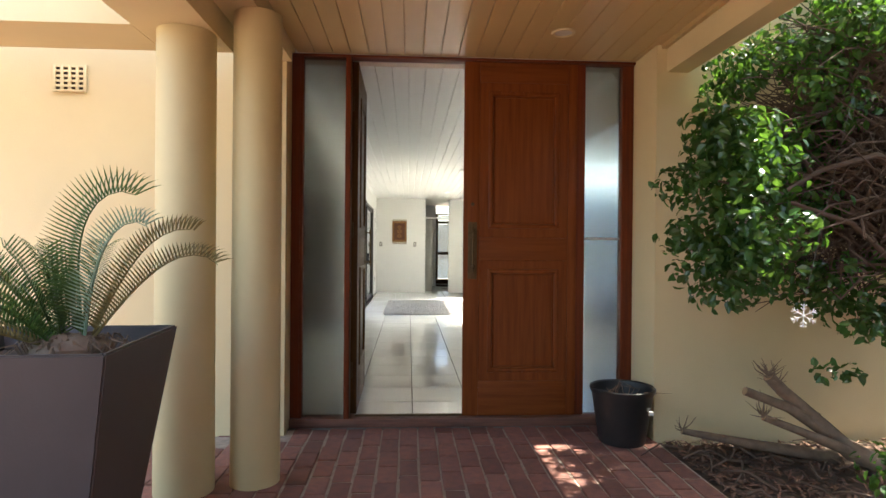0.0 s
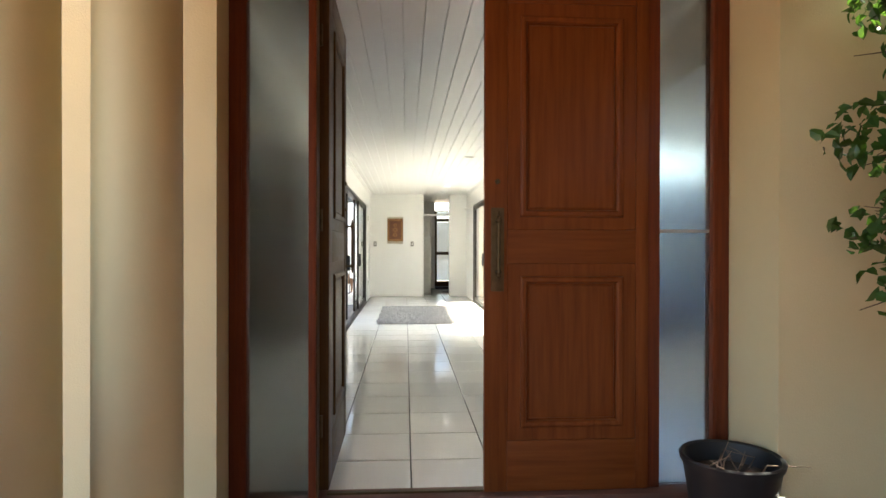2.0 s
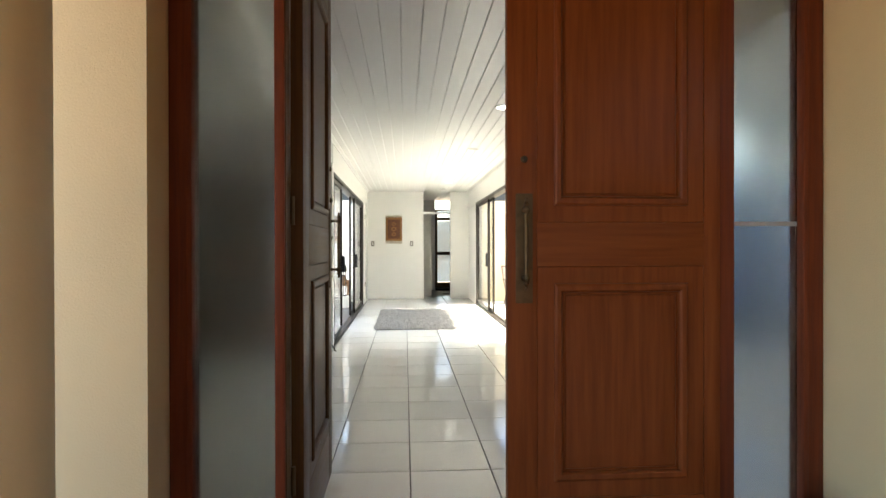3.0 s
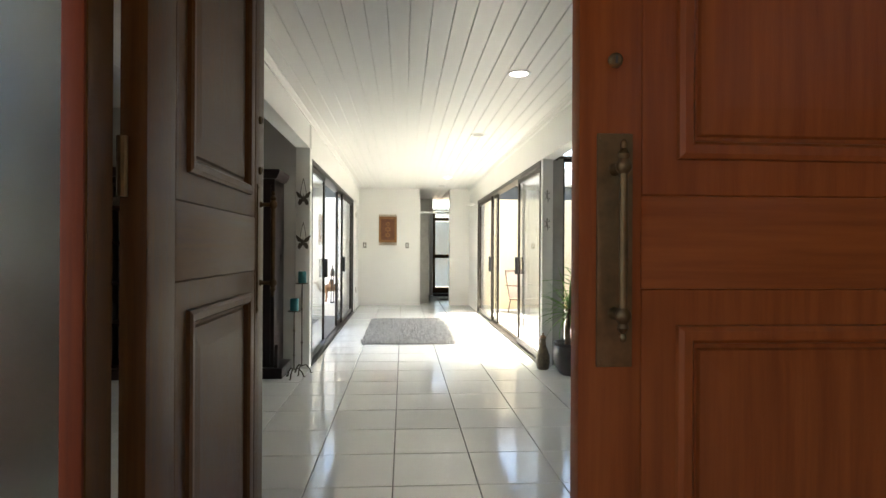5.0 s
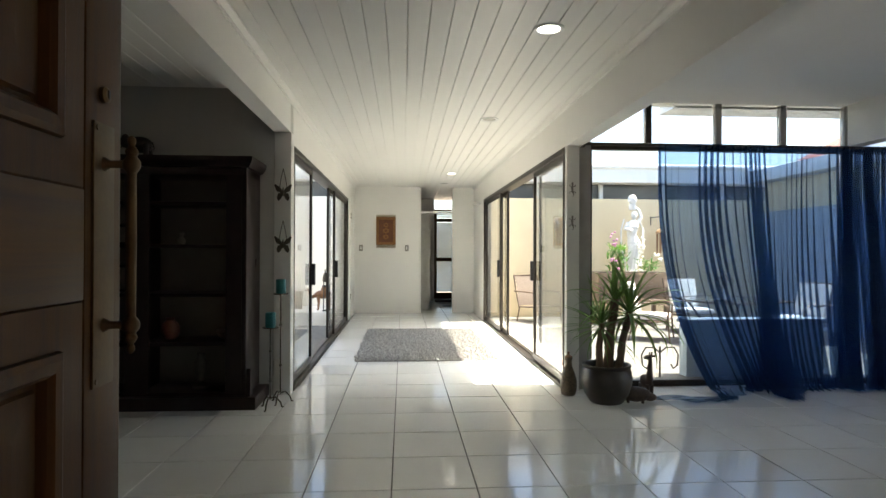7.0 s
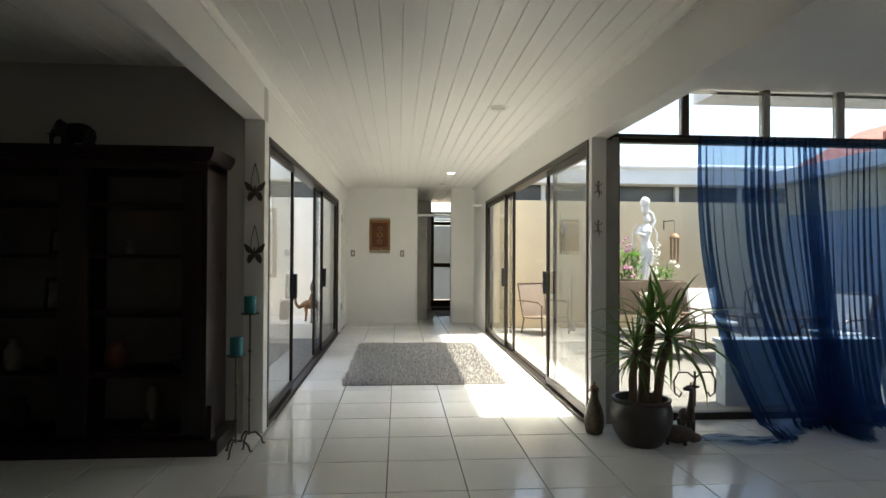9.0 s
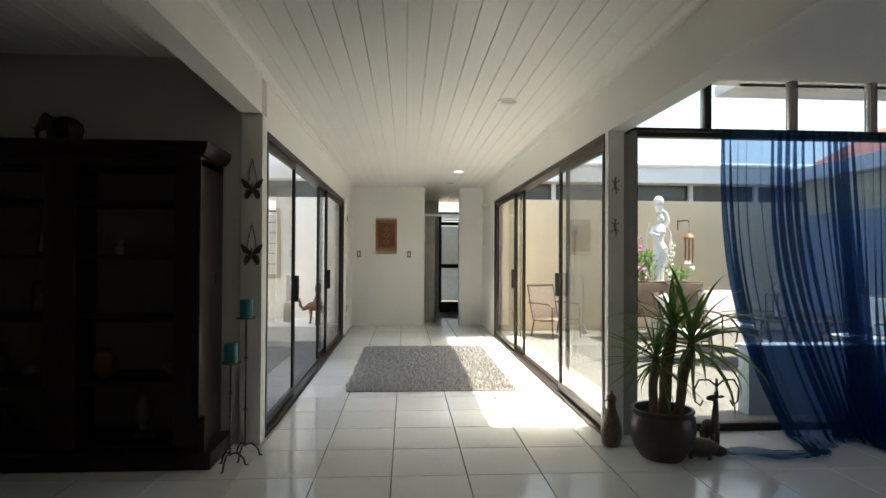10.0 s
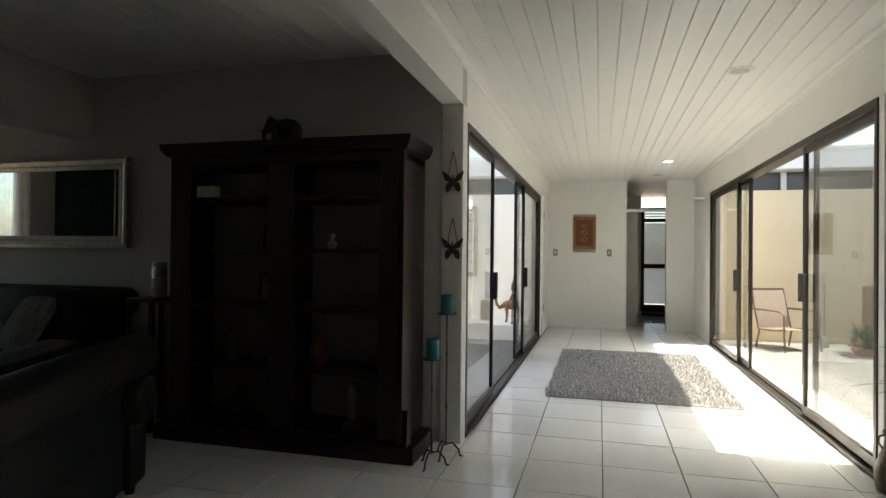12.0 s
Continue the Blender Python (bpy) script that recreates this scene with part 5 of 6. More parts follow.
sling_chair(pose(2.48, 13.45, ZK, 0, 0, 27), "brown tubular garden chair with a taupe sling seat")
sling_chair(pose(3.55, 11.35, ZK, 0, 0, 60), "garden chair with white cushions beside the table", True)
sling_chair(pose(5.35, 10.9, ZK, 0, 0, -75), "garden chair with white cushions at the courtyard table", True)
sling_chair(pose(4.5, 12.1, ZK, 0, 0, 5), "garden chair with white cushions behind the table", True)
tb = thing("garden_table", "round dark metal garden table with a glass top", "table", pose(4.45, 11.0, ZK))
part("tabletop", lathe([(0.0001, 0.71), (0.60, 0.71), (0.605, 0.715), (0.60, 0.72), (0.0001, 0.72)], 48), M_GLASS, tb)
part("rim", lathe([(0.60, 0.70), (0.62, 0.70), (0.625, 0.715), (0.62, 0.725), (0.608, 0.725), (0.606, 0.705)], 48), M_CHAIRFRAME, tb)
for k in range(4):
    a = math.pi / 4 + math.pi / 2 * k
    part("leg", tube([(0.55 * math.cos(a), 0.55 * math.sin(a), 0.70), (0.30 * math.cos(a), 0.30 * math.sin(a), 0.38), (0.45 * math.cos(a), 0.45 * math.sin(a), 0.0)], 0.016, 8), M_CHAIRFRAME, tb)
ln = thing("lantern", "dark metal candle lantern on the garden table", "lantern", pose(4.25, 10.75, ZK + 0.721))
part("base", B(-0.08, 0.08, -0.08, 0.08, 0, 0.02, bevel=0.004), M_IRON, ln)
for x in (-0.07, 0.07):
    for y in (-0.07, 0.07):
        part("post", B(x - 0.006, x + 0.006, y - 0.006, y + 0.006, 0.02, 0.26), M_IRON, ln)
part("roof", lathe([(0.115, 0.26), (0.11, 0.27), (0.04, 0.34), (0.012, 0.36), (0.012, 0.39)], 4), M_IRON, ln, smooth=None)
part("candle", lathe([(0.03, 0.02), (0.03, 0.14), (0.005, 0.142)], 16), M_WCUSH, ln)

bench = thing("low_wall", "low grey plastered garden wall just outside the window", "low wall", pose(3.55, 9.30, ZK))
part("body", B(-0.69, 0.69, -0.35, -0.20, 0.0, 0.655, bevel=0.012), M_SLATE, bench)
part("top", B(-0.71, 0.71, -0.37, -0.18, 0.656, 0.695, bevel=0.008), M_SLATE, bench)

# flower trough, pedestal and white statue by the yellow wall
tro = thing("flower_trough", "brown raised timber trough with flowers by the yellow wall", "planter", pose(4.0, 13.2, ZK))
part("body", B(-0.65, 0.55, -0.28, 0.28, 0.50, 1.0, bevel=0.01), M_TROUGH, tro)
part("soil", B(-0.62, 0.52, -0.25, 0.25, 1.001, 1.01), M_SOIL, tro)
for x in (-0.6, 0.5):
    for y in (-0.24, 0.24):
        part("leg", B(x - 0.03, x + 0.03, y - 0.03, y + 0.03, 0, 0.499), M_CHAIRFRAME, tro)
sg = bmesh.new()
lathe([(0.20, 0), (0.20, 0.05), (0.15, 0.08), (0.13, 0.13)], 20, (0, 0, 0), sg)
tube([(0.03, 0, 0.11), (0.0, 0, 0.32), (0.045, 0, 0.50), (0.035, 0, 0.66)], [0.070, 0.082, 0.100, 0.128], 16, sg)
tube([(-0.045, -0.03, 0.11), (-0.06, -0.065, 0.36), (-0.01, -0.04, 0.60)], [0.045, 0.062, 0.085], 14, sg)
tube([(0.035, 0, 0.62), (0.0, 0, 0.74), (-0.015, 0, 0.80), (0.0, -0.01, 0.92), (0.02, 0, 1.0), (0.025, 0, 1.06)], [0.128, 0.095, 0.086, 0.110, 0.096, 0.042], 16, sg)
for x in (-0.04, 0.045):
    blob(sg, (x, -0.085, 0.925), (0.045, 0.04, 0.042), 12, 8)
blob(sg, (0.03, -0.012, 1.135), (0.054, 0.062, 0.074), 16, 10)
blob(sg, (0.05, 0.022, 1.15), (0.062, 0.060, 0.078), 14, 9, 0.15)
tube([(0.10, 0, 1.0), (0.175, 0.0, 1.11), (0.13, 0, 1.23), (0.04, 0, 1.29)], [0.040, 0.034, 0.029, 0.026], 12, sg)
tube([(-0.085, 0, 1.0), (-0.165, -0.04, 0.90), (-0.04, -0.125, 0.86)], [0.038, 0.033, 0.027], 12, sg)
for s, e in ((1, 0.24), (-1, 0.20)):
    tube([(s * 0.14, 0.05, 1.08), (s * e, 0.05, 0.9), (s * e, 0.06, 0.6), (s * 0.12, 0.06, 0.3), (s * 0.1, 0.05, 0.12)], [0.012, 0.018, 0.018, 0.015, 0.012], 8, sg)
tube([(0, 0, 1.24), (0, 0, 1.34)], [0.06, 0.075], 14, sg)
blob(sg, (0, 0, 1.42), (0.088, 0.088, 0.088), 18, 12)
ped = solid("pedestal", lathe([(0.22, 0), (0.22, 0.06), (0.16, 0.10), (0.14, 0.62), (0.20, 0.68), (0.20, 0.86)], 24), M_STATUE, "pale stone pedestal under the statue", "pedestal", pose(4.24, 13.75, ZK), smooth=40)
solid("statue", sg, M_STATUE, "white stone garden statue holding up a globe", "statue", pose(4.24, 13.75, ZK + 0.86) @ Matrix.Diagonal((0.92, 0.92, 1.0, 1.0)), smooth=60)


def bushlet(name, label, m, n, size, spread, flowers, seed, leafm=None):
    b = thing(name, label, "plant", m)
    r = random.Random(seed)
    lf = bmesh.new()
    for k in range(n):
        a, q = r.uniform(0, 6.28), r.random() ** 0.6
        base = (spread[0] * q * math.cos(a) * 0.6, spread[1] * q * math.sin(a) * 0.6, spread[2] * r.random() * 0.8)
        blade(lf, base, r.uniform(0, 6.28), size * r.uniform(0.6, 1.2), size * 0.22, r.uniform(0.1, 1.3), r.uniform(0.2, 1.2), 4)
    part("foliage", lf, leafm or M_FERN, b, smooth=50)
    st = bmesh.new()
    for k in range(6):
        a = r.uniform(0, 6.28)
        tube([(0.1 * math.cos(a), 0.1 * math.sin(a), 0), (spread[0] * 0.6 * math.cos(a), spread[1] * 0.6 * math.sin(a), spread[2])], 0.004, 5, st)
    part("stems", st, M_FERN, b)
    for mt, fx, fz in flowers:
        fl = bmesh.new()
        for k in range(10):
            blob(fl, (fx + r.gauss(0, 0.03), -0.2 + r.gauss(0, 0.04), fz + r.gauss(0, 0.07)), (0.021, 0.021, 0.018), 7, 5)
        part("blossom", fl, mt, b)
    return b


bushlet("flowering_plant", "leafy plant with pink and white blossoms in the trough", pose(3.75, 13.15, ZK + 1.008), 110, 0.16, (0.30, 0.2, 0.5), [(M_PINK, -0.14, 0.50), (M_PINK, -0.10, 0.18), (M_WPETAL, 0.34, 0.48), (M_WPETAL, 0.30, 0.32)], 6)
bushlet("flowering_plant", "leafy plant with white blossoms in the trough", pose(4.25, 13.1, ZK + 1.008), 60, 0.14, (0.3, 0.2, 0.22), [(M_WPETAL, 0.1, 0.24), (M_WPETAL, -0.2, 0.12)], 7)
cp = thing("terracotta_pot", "terracotta pot on the courtyard paving", "plant pot", pose(3.29, 13.2, ZK))
part("body", lathe([(0.09, 0), (0.13, 0.20), (0.15, 0.20), (0.152, 0.25), (0.135, 0.25), (0.13, 0.21)], 28), M_POTIN, cp)
part("soil", lathe([(0.131, 0.22), (0.0001, 0.225)], 20), M_SOIL, cp)
bushlet("potted_herb", "bushy green herb growing in a terracotta pot", pose(3.29, 13.2, ZK + 0.222), 110, 0.17, (0.22, 0.2, 0.25), [(M_POTIN, -0.18, 0.1)], 9)

ch = thing("wind_chime", "bamboo wind chime hanging from a wall bracket", "wind chime", pose(4.87, 14.0, 0))
part("bracket", tube([(-0.10, 0.195, 1.85), (-0.10, 0.195, 1.68)], 0.009, 6), M_BLACK, ch)
part("arm", tube([(-0.10, 0.19, 1.83), (-0.02, 0.0, 1.835), (0, 0, 1.80)], 0.008, 6), M_BLACK, ch)
part("cap", lathe([(0.001, 1.62), (0.05, 1.60), (0.09, 1.55), (0.095, 1.53), (0.06, 1.53)], 20), M_WOODLIGHT, ch)
part("cord", tube([(0, 0, 1.80), (0, 0, 1.61)], 0.003, 5), M_BLACK, ch)
for k in range(6):
    a = 1.047 * k
    x, y = 0.065 * math.cos(a), 0.065 * math.sin(a)
    part("chime_tube", tube([(x, y, 1.53), (x, y, 1.22 - 0.05 * (k % 3))], 0.014, 8), M_WOODLIGHT, ch)
wo = thing("wall_lantern", "slim metal lantern ornament on the yellow wall", "wall ornament", pose(2.98, 14.15, 0))
part("body", lathe([(0.03, 1.58), (0.05, 1.62), (0.05, 1.74), (0.02, 1.80), (0.005, 1.84)], 14), M_SILVER, wo)
for x in (-0.03, 0.03):
    part("rod", tube([(x, 0, 1.58), (x, 0, 1.25)], 0.008, 6), M_SILVER, wo)
tor = thing("garden_torch", "tall thin metal torch stake with a pale glass foot", "garden torch", pose(3.03, 13.8, ZK))
part("stem", tube([(0, 0, 0.30), (0, 0, 1.0)], 0.007, 6), M_IRON, tor)
part("hook", tube([(0, 0, 1.0), (-0.04, 0, 1.03), (-0.05, 0, 1.10), (0.04, 0, 1.04), (0.05, 0, 1.10)], 0.005, 6), M_IRON, tor)
part("foot", lathe([(0.06, 0), (0.065, 0.16), (0.04, 0.26), (0.02, 0.30)], 16), M_SILVER, tor)

# light well: camel, tower, framed lattice
cm = bmesh.new()
blob(cm, (0, 0, 0.30), (0.17, 0.075, 0.085), 16, 10, 0.06)
blob(cm, (0.01, 0, 0.39), (0.06, 0.05, 0.07), 12, 8)
tube([(-0.14, 0, 0.29), (-0.22, 0, 0.25), (-0.27, 0, 0.31), (-0.285, 0, 0.40)], [0.045, 0.035, 0.027, 0.023], 10, cm)
tube([(-0.275, 0, 0.41), (-0.33, 0, 0.405), (-0.365, 0, 0.39)], [0.03, 0.028, 0.018], 10, cm)
for x in (-0.10, 0.11):
    for y in (-0.04, 0.04):
        tube([(x, y, 0.26), (x + 0.01, y, 0.13), (x, y, 0.012), (x - 0.02, y, 0.0)], [0.034, 0.019, 0.014, 0.018], 9, cm)
tube([(0.165, 0, 0.32), (0.19, 0, 0.24), (0.185, 0, 0.18)], [0.009, 0.007, 0.010], 7, cm)
solid("camel_figure", cm, M_CARVED, "carved brown wooden camel figure on a white ledge", "figurine", pose(-1.17, 13.45, 0.201, 0, 0, 14) @ Matrix.Scale(0.86, 4), smooth=60)
solid("pack_saddle", blob(bmesh.new(), (0.01, 0, 0.455), (0.04, 0.035, 0.028), 12, 8), M_BLACK, "small dark saddle on the camel figure", "saddle", pose(-1.17, 13.45, 0.201, 0, 0, 14) @ Matrix.Scale(0.86, 4), smooth=60)
tw = thing("tower_figure", "slim dark metal tower figure on a white ledge", "figurine", pose(-1.115, 13.22, 0.201) @ Matrix.Scale(0.95, 4))
part("base", B(-0.04, 0.04, -0.04, 0.04, 0, 0.02, bevel=0.003), M_IRON, tw)
for x in (-0.025, 0.025):
    for y in (-0.025, 0.025):
        part("post", tube([(x, y, 0.02), (x * 0.9, y * 0.9, 0.50)], 0.007, 6), M_IRON, tw)
part("top", lathe([(0.035, 0.50), (0.045, 0.53), (0.04, 0.60), (0.015, 0.66), (0.008, 0.68), (0.012, 0.70), (0.002, 0.72)], 16), M_IRON, tw)
pk = thing("small_picture", "small pale picture leaning on the white ledge", "picture", pose(-1.62, 13.6, 0.201, -8))
part("frame", frame_ring(-0.07, 0.07, 0, 0.30, [(0, 0.012), (0, 0), (0.012, 0), (0.014, 0.004)]), M_FRINGE, pk, smooth=None)

lw = thing("lattice_panel", "tall pale framed lattice panel on the white light well wall", "wall panel")
for x0, x1, z0, z1 in ((-2.46, -2.40, 0.84, 1.99), (-1.92, -1.86, 0.84, 1.99), (-2.40, -1.92, 0.84, 0.91), (-2.40, -1.92, 1.92, 1.99)):
    part("frame", B(x0, x1, 14.165, 14.198, z0, z1, bevel=0.004), M_FRINGE, lw)
part("backing", B(-2.40, -1.92, 14.19, 14.198, 0.91, 1.92), M_COURTWHITE, lw)
for k in range(1, 6):
    part("bar", B(-2.40, -1.92, 14.178, 14.186, 0.91 + k * 0.168 - 0.008, 0.91 + k * 0.168 + 0.008), M_FRINGE, lw)

# ---- porch ----
# air brick in the cream wall
av = thing("air_vent", "cream plaster air brick set in the outside wall", "air vent")
AX0, AX1, AZ0, AZ1, AY = -2.135, -1.930, 2.125, 2.290, 3.34
part("plate", B(AX0 + 0.006, AX1 - 0.006, AY - 0.006, AY - 0.001, AZ0 + 0.006, AZ1 - 0.006), M_SOIL, av)
for k in range(5):
    x = AX0 + 0.003 + k * (AX1 - AX0 - 0.022) / 4
    part("bar", B(x, x + 0.018, AY - 0.016, AY - 0.0062, AZ0, AZ1, bevel=0.002), M_CREAM, av)
for k in range(6):
    z = AZ0 + k * (AZ1 - AZ0 - 0.014) / 5
    part("louvre", B(AX0, AX1, AY - 0.0145, AY - 0.0064, z, z + 0.014, bevel=0.002), M_CREAM, av)

# tall tapered planter
pl = thing("tapered_planter", "tall square tapered planter in dark brown composite", "planter", pose(-1.19, 1.68, ZG, 0, 0, 4))
tb_, tt, ph = 0.205, 0.335, 0.87
bm = bmesh.new()
rings = []
for h2, z in ((tb_, 0.0), (tt, ph), (tt - 0.022, ph), (tt - 0.05, ph - 0.10)):
    rings.append([bm.verts.new(p) for p in ((-h2, -h2, z), (h2, -h2, z), (h2, h2, z), (-h2, h2, z))])
for a, b in zip(rings, rings[1:]):
    for i in range(4):
        bm.faces.new((a[i], a[(i + 1) % 4], b[(i + 1) % 4], b[i]))
bm.faces.new(list(reversed(rings[0])))
bmesh.ops.bevel(bm, geom=[e for e in bm.edges if abs(e.verts[0].co.z - e.verts[1].co.z) > 0.5 or all(abs(v.co.z - ph) < 1e-5 for v in e.verts)], offset=0.006, segments=2, affect="EDGES")
part("body", bm, M_PLANTER, pl)
part("soil", B(-tt + 0.05, tt - 0.05, -tt + 0.05, tt - 0.05, ph - 0.14, ph - 0.085), M_SOIL, pl)


def frond(bm, base, heading, length, rise, droop, leaflet, n=44, plane=0.3, half=0.0030):
    """A feather leaf: a thin rib that arches over, and a row of narrow leaflets on both sides."""
    d = Vector((math.cos(heading), math.sin(heading), 0))
    side = Vector((-math.sin(heading), math.cos(heading), 0))
    p, ang = Vector(base), rise
    pts = [p.copy()]
    angs = [ang]
    for k in range(n):
        t = k / n
        p = p + (d * math.cos(ang) + Vector((0, 0, 1)) * math.sin(ang)) * (length / n)
        ang -= droop / n * (0.1 + 0.3 * t + 5.5 * t ** 4)
        pts.append(p.copy())
        angs.append(ang)
    tube(pts[::4], [0.006 * (1 - 0.75 * k / (len(pts[::4]) - 1)) for k in range(len(pts[::4]))], 5, bm)
    for k in range(int(n * 0.14), n):
        t = k / n
        ln_ = leaflet * (0.3 + 0.7 * min(1, t * 3.5)) * (1 - 0.30 * t)
        fw = d * math.cos(angs[k]) + Vector((0, 0, 1)) * math.sin(angs[k])
        up = d * -math.sin(angs[k]) + Vector((0, 0, 1)) * math.cos(angs[k])
        for s in (-1, 1):
            v = (side * s * 0.85 + fw * 0.42 + up * plane).normalized()
            a = pts[k]
            w2 = fw * half
            m1 = a + v * ln_ * 0.55 + up * 0.004
            e = a + v * ln_ - up * ln_ * 0.10
            bm.faces.new((bm.verts.new(a - w2), bm.verts.new(a + w2), bm.verts.new(m1 + w2 * 0.9), bm.verts.new(e), bm.verts.new(m1 - w2 * 0.9)))


cy = thing("cycad", "cycad with long arching feather leaves in the planter", "plant", pose(-1.07, 1.63, 0.77))
caudex = bmesh.new()
blob(caudex, (0, 0, 0.03), (0.14, 0.14, 0.085), 16, 9, 0.2)
r5 = random.Random(9)
for k in range(90):
    a, q = r5.uniform(0, 6.28), r5.uniform(0.02, 0.15)
    x, y = q * math.cos(a), q * math.sin(a)
    tube([(x, y, 0.05), (x * 1.15, y * 1.15, 0.115 - 0.15 * q), (x * 1.35 + r5.gauss(0, 0.02), y * 1.35 + r5.gauss(0, 0.02), 0.10 - 0.3 * q + r5.uniform(-0.01, 0.03))], [0.005, 0.004, 0.001], 4, caudex)
part("trunk", caudex, M_BRANCH, cy, "shaggy brown trunk head")
# heading, length, rise, droop, kind of leaf, lift of the leaflets, leaflet length
FR = [(0.05, 0.66, 1.72, 2.0, 0, 1.3, 0.160), (3.0, 0.36, 1.45, 0.2, 0, 0.4, 0.120), (-0.25, 0.56, 1.46, 1.8, 1, 1.3, 0.105), (0.2, 0.58, 1.18, 1.3, 2, 1.1, 0.110), (-0.1, 0.60, 0.92, 1.45, 2, 0.9, 0.100),
      (2.8, 0.34, 1.30, 0.3, 0, 0.5, 0.110), (3.3, 0.50, 1.00, 0.9, 0, 0.9, 0.120), (2.9, 0.56, 0.80, 0.9, 0, 1.0, 0.120), (3.6, 0.55, 0.65, 1.0, 0, 0.8, 0.125), (3.1, 0.50, 0.45, 0.9, 0, 0.8, 0.115),
      (4.1, 0.44, 0.80, 1.2, 0, 0.6, 0.110), (2.4, 0.55, 0.95, 1.0, 0, 0.7, 0.120), (3.9, 0.50, 0.45, 1.0, 2, 0.6, 0.110), (3.2, 0.40, 1.20, 0.5, 0, 0.8, 0.115), (1.7, 0.48, 1.15, 1.1, 0, 0.5, 0.110), (3.45, 0.62, 0.85, 1.1, 0, 1.0, 0.125)]
for hd, ln_, rs, dr, kind_, lift, leaflet in FR:
    fb = bmesh.new()
    frond(fb, (0.04 * math.cos(hd), 0.04 * math.sin(hd), 0.06), hd, ln_, rs, dr, leaflet, n=int(ln_ / 0.0115), plane=lift)
    part("frond", fb, (M_CYCAD, M_CYCADPALE, M_CYCADDRY)[kind_], cy, smooth=None)

# black nursery pot with dry stems
bp = thing("nursery_pot", "black plastic nursery pot with dried stems on the paving", "plant pot", pose(1.395, 3.15, ZG + 0.002))
part("body", lathe([(0.135, 0), (0.14, 0.01), (0.185, 0.30), (0.196, 0.315), (0.20, 0.335), (0.193, 0.342), (0.180, 0.335), (0.165, 0.25)], 40), M_BLACK, bp)
part("soil", lathe([(0.170, 0.26), (0.08, 0.275), (0.0001, 0.28)], 24), M_SOIL, bp)
part("tag", B(0.118, 0.148, -0.128, -0.112, 0.19, 0.215, bevel=0.003), M_TRIM, bp, "small white tag")
for k in range(11):
    dry = bmesh.new()
    a, q = r5.uniform(0, 6.28), r5.uniform(0, 0.11)
    tube([(q * math.cos(a), q * math.sin(a), 0.265), (q * 1.2 * math.cos(a) + r5.gauss(0, 0.02), q * 1.2 * math.sin(a), 0.31), (q * 1.4 * math.cos(a) + r5.gauss(0, 0.05), q * 1.4 * math.sin(a) + r5.gauss(0, 0.05), r5.uniform(0.30, 0.40))], [0.004, 0.003, 0.001], 4, dry)
    part("dried_stem", dry, M_BRANCH, bp)

# planting bed
structure("planting_bed", B(1.622, 7.0, -4.0, 3.097, -0.19, -0.02), M_EARTH, "dark earth bed beside the paving", "garden bed")
rm = random.Random(31)
vs, fs = [], []
for k in range(7000):
    x, y = 1.64 + 2.6 * rm.random() ** 1.3, 3.08 - 2.6 * rm.random() ** 1.1
    z = -0.018 + rm.random() * 0.035
    a, tl = rm.uniform(0, 6.28), rm.gauss(0, 0.35)
    L, W = rm.uniform(0.012, 0.04), rm.uniform(0.006, 0.016)
    ca, sa = math.cos(a), math.sin(a)
    i = len(vs)
    for u, v in ((-L, -W * 0.3), (0, -W), (L, 0), (0, W)):
        vs.append((x + u * ca - v * sa, y + u * sa + v * ca, z + u * tl + abs(v) * 0.5))
    fs.append((i, i + 1, i + 2, i + 3))
me = bpy.data.meshes.new("leaf_litter")
me.from_pydata(vs, [], fs)
me.materials.append(M_MULCH)
tagged(new("leaf_litter", me), "dry brown leaves and bark chips covering the bed", "leaf litter", kind="stuff")

sp = thing("cut_stump", "grey cut-back tree stump with short sawn limbs in the bed", "tree stump", pose(2.46, 2.62, -0.02))
LIMB_ROWS = [([(0.25, -0.15, 0.03), (0.0, 0.0, 0.12), (-0.20, 0.02, 0.30), (-0.36, 0.03, 0.44), (-0.44, 0.03, 0.52)], [0.075, 0.066, 0.054, 0.046, 0.044]),
             ([(-0.10, 0.0, 0.20), (-0.35, 0.0, 0.36), (-0.59, 0.0, 0.45)], [0.046, 0.036, 0.032]),
             ([(-0.05, -0.03, 0.14), (-0.30, -0.04, 0.24), (-0.51, -0.04, 0.32)], [0.042, 0.030, 0.025]),
             ([(-0.10, 0.05, 0.20), (-0.14, 0.06, 0.30), (-0.21, 0.06, 0.335)], [0.028, 0.022, 0.018]),
             ([(0.0, 0.10, 0.05), (-0.40, 0.20, 0.09), (-0.80, 0.28, 0.15)], [0.050, 0.038, 0.024])]
for pts, rad in LIMB_ROWS:
    rad = [0.74 * q for q in rad]
    limb = part("limb", tube(pts, rad, 12), M_BRANCH, sp)
    a, b = Vector(pts[-2]), Vector(pts[-1])
    way = (b - a).normalized()
    part("sawn_end", tube([b + way * 0.001, b + way * 0.004], rad[-1] * 0.9, 12), M_CUTWOOD, limb, "pale sawn end")
tw2 = bmesh.new()
